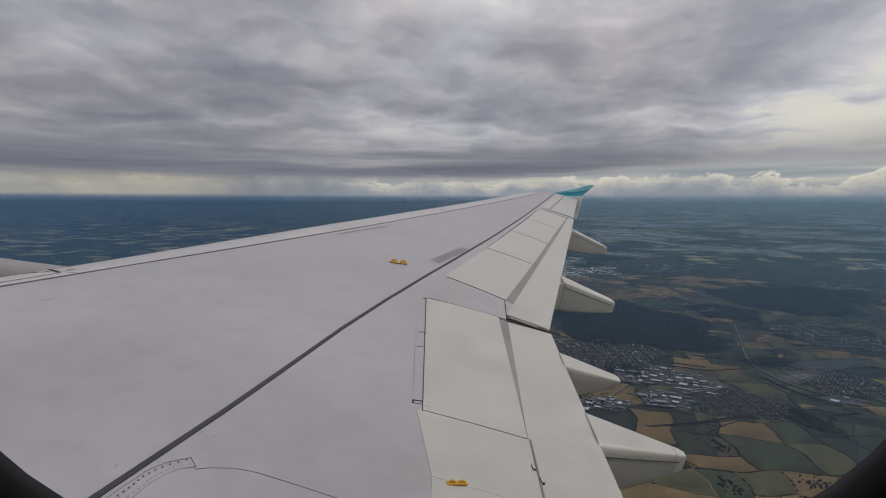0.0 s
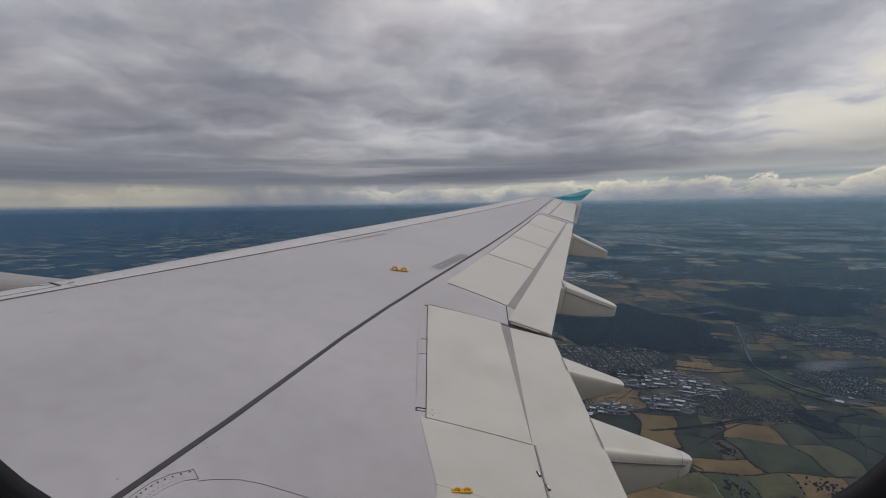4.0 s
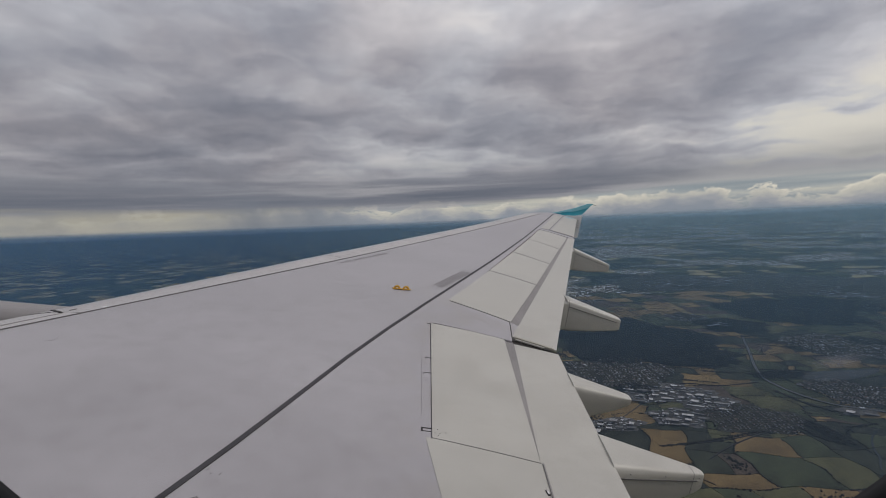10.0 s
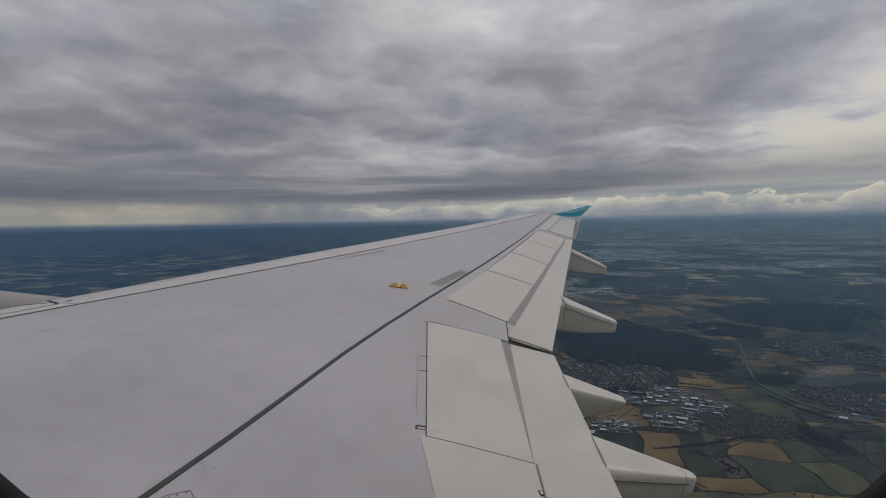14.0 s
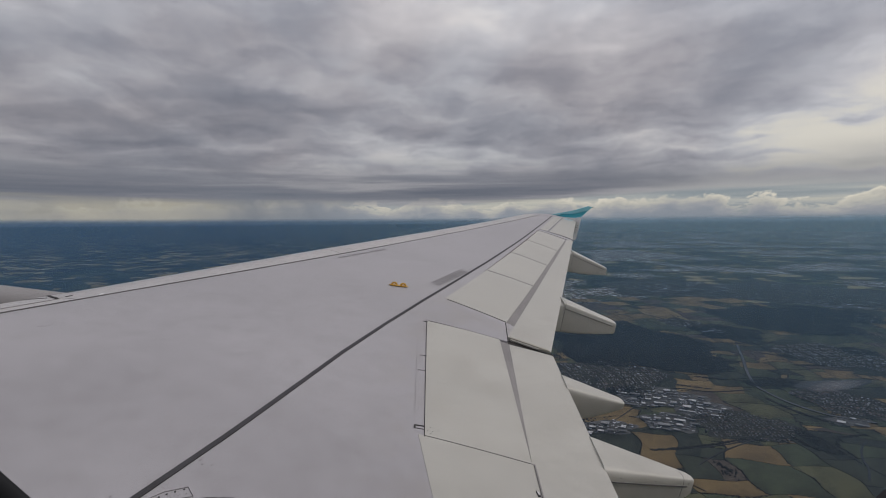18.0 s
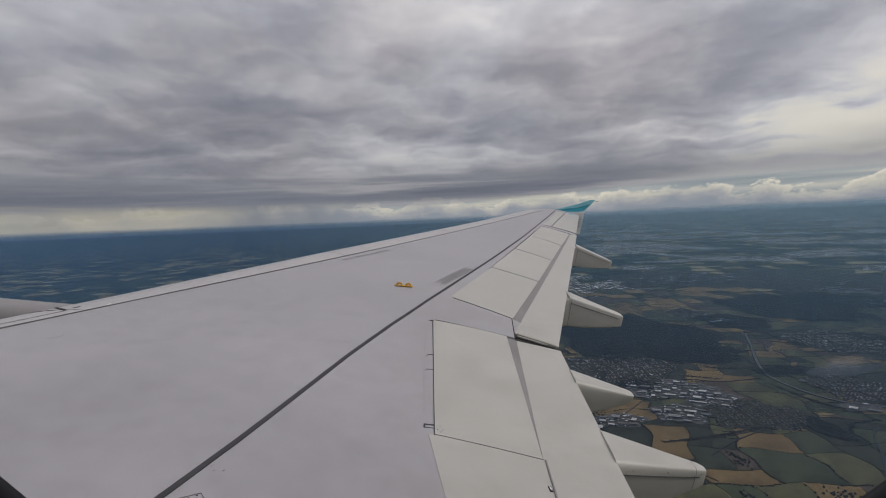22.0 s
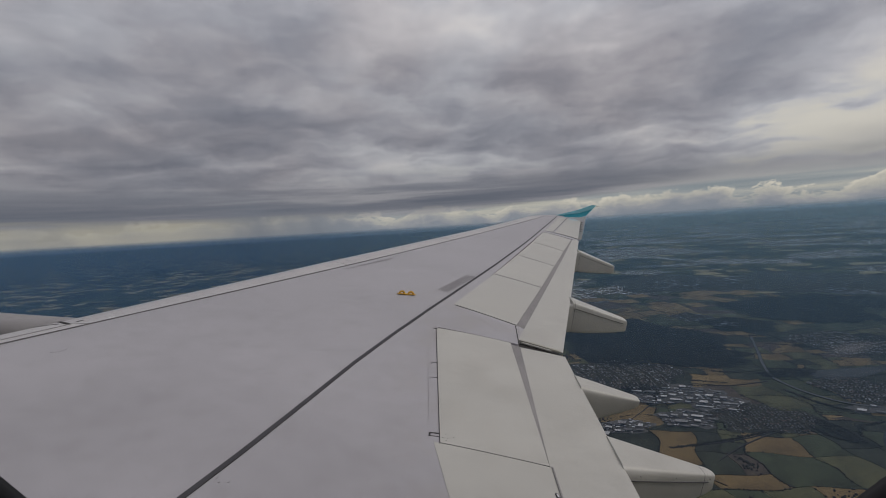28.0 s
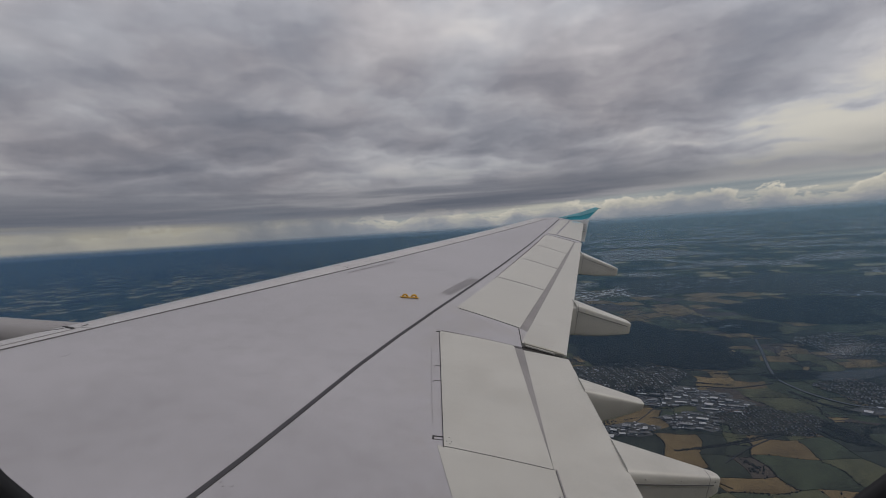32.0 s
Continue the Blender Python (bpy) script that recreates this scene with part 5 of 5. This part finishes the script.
def clumps(name, spots, label, seed, kind="stuff", flat=1.0):
    """Tree crowns: uneven lobed clumps, joined."""
    rnd = random.Random(seed)
    base = [(0, 0, 1)] + [(math.cos(2 * math.pi * k / 5) * 0.85, math.sin(2 * math.pi * k / 5) * 0.85, 0.55) for k in range(5)] + [(math.cos(2 * math.pi * (k + 0.5) / 5), math.sin(2 * math.pi * (k + 0.5) / 5), 0.05) for k in range(5)]
    tri = [(0, 1 + k, 1 + (k + 1) % 5) for k in range(5)]
    for k in range(5):
        tri += [(1 + k, 6 + k, 1 + (k + 1) % 5), (1 + (k + 1) % 5, 6 + k, 6 + (k + 1) % 5)]
    V, F = [], []
    for d, l, r, h in spots:
        p, k = land(d, l)
        o = len(V)
        ang = rnd.uniform(0, 6.28)
        c, s = math.cos(ang), math.sin(ang)
        for x, y, z in base:
            j = rnd.uniform(0.75, 1.2)
            V.append((p.x + (x * c - y * s) * r * j * k, p.y + (x * s + y * c) * r * j * k, p.z + (1 - (1 - z) * flat) * h * rnd.uniform(1 - 0.2 * flat, 1 + 0.15 * flat) * k))
        F += [tuple(o + i for i in t) for t in tri]
    ob = new(name, mesh_of(name, V, F, LEAF, smooth=True))
    return tagged(ob, label, "trees", kind=kind)


def in_quad(rnd, d, l, a, b, turn):
    c, s = math.cos(radians(turn)), math.sin(radians(turn))
    while True:
        u, v = rnd.uniform(-1, 1), rnd.uniform(-1, 1)
        if u * u + v * v < 1 + 0.25 * math.sin(5 * math.atan2(v, u)):
            return d + u * a / 2 * c - v * b / 2 * s, l + u * a / 2 * s + v * b / 2 * c


WOODS = [(2012, 781, 806, 613, -1, 9000), (2234, 731, 375, 344, -1, 1200), (1740, 938, 230, 199, -1, 1100), (2489, 1748, 716, 578, -1, 7000), (2200, 1300, 319, 274, -1, 1400), (2608, 2088, 507, 392, -1, 1800), (2246, 1711, 279, 302, -1, 1200), (1088, 858, 136, 42, 0, 240), (1434, 555, 76, 111, -1, 260), (1492, 1023, 73, 171, -1, 500), (1839, 1598, 136, 113, -1, 400)]
HEDGES = [((1120, 816), (1061, 823), 90), ((1061, 823), (1025, 847), 90), ((1025, 847), (1106, 928), 70), ((1106, 928), (1119, 994), 80), ((1062, 546), (1084, 645), 110), ((1084, 645), (1123, 773), 120), ((1052, 464), (1062, 546), 80), ((1360, 925), (1264, 936), 110), ((1264, 936), (1196, 965), 110), ((1565, 824), (1529, 906), 80), ((1552, 1001), (1528, 1108), 90), ((1677, 1237), (1666, 1373), 90), ((1856, 1196), (1785, 1292), 80), ((1487, 723), (1441, 816), 70)]


def build_trees():
    rnd = random.Random(11)
    for k, (d, l, a, b, t, n) in enumerate(WOODS):
        spots = []
        garden_land(d, l, a, b, t, 6.5, LEAF, "dark floor of a broadleaf wood")
        size = math.sqrt(a * b / n) * LS * 0.62
        for i in range(n):
            x, y = in_quad(rnd, d, l, a, b, t)
            r = size * rnd.uniform(0.7, 1.3)
            spots.append((x, y, r, 8 + min(16, r) * rnd.uniform(0.3, 0.5)))
        clumps("woodland", spots, "dense dark green broadleaf wood", k, flat=0.4)
    for k, trees in enumerate(HEDGE_TREES):
        clumps("hedgerow", trees, "broken dark hedges and copses between fields", 70 + k)
    for k, (p, q, n) in enumerate(HEDGES):
        spots = []
        for i in range(n):
            u = rnd.random()
            spots.append((p[0] + (q[0] - p[0]) * u + rnd.gauss(0, 2), p[1] + (q[1] - p[1]) * u + rnd.gauss(0, 3), rnd.uniform(4, 8), rnd.uniform(7, 12)))
        clumps("hedgerow", spots, "uneven row of dark hedgerow trees", 50 + k)


# buildings
ROOFS = [material("roof_brown", (0.15, 0.088, 0.066), 0.8, 0.15, 0.2, fine=1.5, island=0.35), material("roof_grey", (0.10, 0.10, 0.105), 0.8, 0.15, 0.2, fine=1.5, island=0.35), material("roof_light", (0.40, 0.39, 0.39), 0.7, 0.12, 0.2, fine=1.5, island=0.5)]
RENDERED = material("house_render", (0.28, 0.272, 0.262), 0.9, 0.12, 0.3, fine=2, island=0.25)
HALL_ROOF = material("hall_roof", (0.31, 0.31, 0.32), 0.6, 0.1, 0.05, fine=0.6)
YARD = material("paved_yards", (0.14, 0.137, 0.132), 0.95, 0.3, 0.02, fine=0.15)
HALL_PALE = material("pale_hall_roof", (0.60, 0.60, 0.61), 0.6, 0.1, 0.05, fine=0.6)
HALL_DARK = material("dark_hall_roof", (0.16, 0.16, 0.165), 0.7, 0.15, 0.05, fine=0.6)
HALL_WALL = material("hall_cladding", (0.16, 0.165, 0.175), 0.6, 0.1, 0.1, fine=0.8)


def house_shape(w, l, e, r):
    V = [(-w, -l, -1), (w, -l, -1), (w, l, -1), (-w, l, -1), (-w, -l, e), (w, -l, e), (w, l, e), (-w, l, e), (0, -l, e + r), (0, l, e + r)]
    return V, [(0, 1, 5, 8, 4), (2, 3, 7, 9, 6), (1, 2, 6, 5), (3, 0, 4, 7)], [(4, 8, 9, 7), (5, 6, 9, 8)]


def roof_shape(w, l, e, r, over=0.5, t=0.35):
    V, F = [], []
    for y in (-l - over, l + over):
        for x, z in ((-w - over, e - over * r / w), (0, e + r), (w + over, e - over * r / w)):
            V += [(x, y, z + t), (x, y, z)]
    F = [(0, 2, 8, 6), (2, 4, 10, 8), (1, 7, 9, 3), (3, 9, 11, 5), (0, 6, 7, 1), (4, 5, 11, 10), (0, 1, 3, 2), (2, 3, 5, 4), (6, 8, 9, 7), (8, 10, 11, 9)]
    return V, F


def make_house(k):
    w, l, e, r = [(4.6, 6.0, 4.2, 2.6), (4.4, 10.5, 4.0, 2.4), (5.4, 6.2, 4.6, 2.8)][k]
    h = empty("house", pose(0, 0, 0), ["pale rendered house with a grey tiled gable roof", "long pale rendered house with a brown roof", "square pale rendered house with a grey roof"][k], "house", group="houses")
    V, f1, _ = house_shape(w, l, e, r)
    part("wall", V, f1, RENDERED, h)
    V, F = roof_shape(w, l, e, r)
    part("roof", V, F, ROOFS[(1, 0, 1)[k]], h)
    return h


TOWNS = [(1174, 745, 175, 228, 0, 1300), (1587, 550, 329, 371, -1, 1500), (1314, 1113, 248, 191, 0, 1500), (1790, 1461, 389, 321, -1, 1300), (2409, 1201, 227, 181, -1, 160), (3406, 2499, 1260, 1135, -2, 700), (3713, 1750, 1093, 965, -2, 500), (2516, 2146, 375, 241, -1, 200)]


HALL_PARKS = [(1369, 630, 140, 231, 0, 44), (1299, 694, 148, 134, 0, 34), (1201, 577, 108, 126, 0, 30), (1176, 408, 75, 132, 0, 24), (1192, 1019, 55, 91, 0, 4), (2224, 1255, 90, 97, -1, 4), (2908, 2383, 318, 276, -1, 8), (3695, 1838, 542, 683, -2, 10)]


def place(d, l, turn):
    p, k = land(d, l)
    ang = math.atan2(HEAD.y, HEAD.x) - radians(turn)
    p.z += 6.8 * k
    return Matrix.Translation(p) @ Matrix.Rotation(ang, 4, "Z") @ Matrix.Diagonal((k, k, k, 1))


def build_towns():
    rnd = random.Random(5)
    kinds = [make_house(k) for k in range(3)]
    singles = 0
    for q, (d, l, a, b, t, n) in enumerate(TOWNS):
        batch, spots, taken = [], [], set()
        garden_land(d, l, a, b, t, 6.9)
        for i in range(2 * n):
            x, y = in_quad(rnd, d, l, a, b, t)
            cell = (round(x / 9.5), round(y / 9.5))
            if cell in taken or round(x / 9.5) % 4 == 0 or round(y / 9.5) % 5 == 0 or rnd.random() < 0.42 + 0.40 * math.sin(x * 0.021) * math.sin(y * 0.017):
                continue
            taken.add(cell)
            x, y = cell[0] * 9.5 + rnd.uniform(-2.2, 2.2) + 9 * math.sin(y * 0.02), cell[1] * 9.5 + rnd.uniform(-2.2, 2.2) + 9 * math.sin(x * 0.017)
            turn = t + rnd.choice((0, 90)) + 18 * math.sin(x * 0.012 + y * 0.009) + rnd.gauss(0, 4)
            if q < 1 and singles < 290:
                k = rnd.randrange(3)
                if singles < 3:
                    kinds[singles].matrix_world = place(x, y, turn)
                else:
                    m = place(x, y, turn)
                    copy_thing(kinds[k], m)
                singles += 1
            else:
                batch.append((x, y, turn, rnd.randrange(3)))
            for _ in range(rnd.choice((2, 3, 4))):
                u, v = in_quad(rnd, d, l, a * 1.05, b * 1.05, t)
                spots.append((u, v, rnd.uniform(4, 8), rnd.uniform(6, 11)))
        if batch:
            V, F, S = [], [], []
            for x, y, turn, k in batch:
                m = place(x, y, turn)
                sc = rnd.uniform(0.6, 1.15) * (rnd.uniform(1.5, 2.4) if rnd.random() < 0.07 else 1.0)
                w, ll, e, r = [(4.6, 6.0, 4.2, 2.6), (4.4, 10.5, 4.0, 2.4), (5.4, 6.2, 4.6, 2.8)][k]
                vs, f1, f2 = house_shape(w * sc, ll * sc, e, r)
                o = len(V)
                V += [m @ Vector(v) for v in vs]
                F += [tuple(o + i for i in f) for f in f1 + f2]
                S += [0] * 4 + [rnd.choice((1, 1, 1, 2, 2, 3, 3))] * 2
            ob = new("house_rows", mesh_of("house_rows", V, F, [RENDERED] + ROOFS, slots=S))
            tagged(ob, "crowded small houses with brown and grey roofs", "houses", kind="stuff")
        clumps("garden_trees", spots, "scattered dark garden trees among houses", 90 + q)
    halls = []
    for d, l, a, b, t, n in HALL_PARKS:
        garden_land(d, l, a * 1.1, b * 1.1, t, 6.7, YARD, "grey paved yards of a trading estate")
        for i in range(5 * n):
            x, y = in_quad(rnd, d, l, a, b, t)
            u, v = rnd.uniform(26, 85), rnd.choice((rnd.uniform(30, 60), rnd.uniform(50, 125)))
            if any(math.hypot(x - h[0], y - h[1]) * LS < 0.37 * (u + v + h[2] + h[3]) for h in halls):
                continue
            halls.append((x, y, u, v, t + 25 + rnd.gauss(0, 9) + rnd.choice((0, 90))))
    V, F, S = [], [], []
    for q, (d, l, a, b, t, n) in enumerate(HALL_PARKS[:4]):
        for i in range(4 * n):
            x, y = in_quad(rnd, d, l, a * 1.05, b * 1.05, t)
            u, v = rnd.uniform(8, 22), rnd.uniform(10, 30)
            if any(math.hypot(x - h[0], y - h[1]) * LS < 0.3 * (u + v + h[2] + h[3]) for h in halls):
                continue
            m = place(x, y, t + 25 + rnd.gauss(0, 6) + rnd.choice((0, 90)))
            vs, f1, f2 = house_shape(u / 2, v / 2, rnd.uniform(2.4, 4.0), 0.9)
            o = len(V)
            V += [m @ Vector(p) for p in vs]
            F += [tuple(o + k for k in f) for f in f1 + f2]
            S += [0] * 4 + [rnd.choice((1, 2, 3))] * 2
    tagged(new("sheds", mesh_of("sheds", V, F, [HALL_WALL, HALL_ROOF, HALL_PALE, HALL_DARK], slots=S)), "small grey sheds and workshops between factory halls", "sheds", kind="stuff")
    for d, l, a, b, t in halls:
        hall = empty("factory_hall", place(d, l, t), "factory hall with a low ridged grey roof", "hall", group="factory halls")
        a, b, e = a / 2, b / 2, rnd.uniform(2.4, 3.8)
        V = [(-a, -b, -1), (a, -b, -1), (a, b, -1), (-a, b, -1), (-a, -b, e), (a, -b, e), (a, b, e), (-a, b, e)]
        part("wall", V, [(0, 1, 5, 4), (1, 2, 6, 5), (2, 3, 7, 6), (3, 0, 4, 7)], HALL_WALL, hall)
        V, F = [], []
        n = max(2, int(a / 8))
        for i in range(n):
            x0, x1 = -a - 0.5 + (2 * a + 1) * i / n, -a - 0.5 + (2 * a + 1) * (i + 1) / n
            o = len(V)
            for y in (-b - 0.5, b + 0.5):
                V += [(x0, y, e - 0.2), (x0, y, e + 0.4), ((x0 + x1) / 2, y, e + 0.8), (x1, y, e + 0.4), (x1, y, e - 0.2)]
            F += [tuple(o + i for i in f) for f in ((1, 2, 7, 6), (2, 3, 8, 7), (0, 1, 6, 5), (3, 4, 9, 8), (0, 4, 3, 2, 1), (5, 6, 7, 8, 9))]
        part("roof", V, F, rnd.choice((HALL_ROOF, HALL_ROOF, HALL_PALE, HALL_PALE, HALL_DARK)), hall)


build_ground()
build_fields()
build_roads()
build_trees()
build_towns()
build_haze()
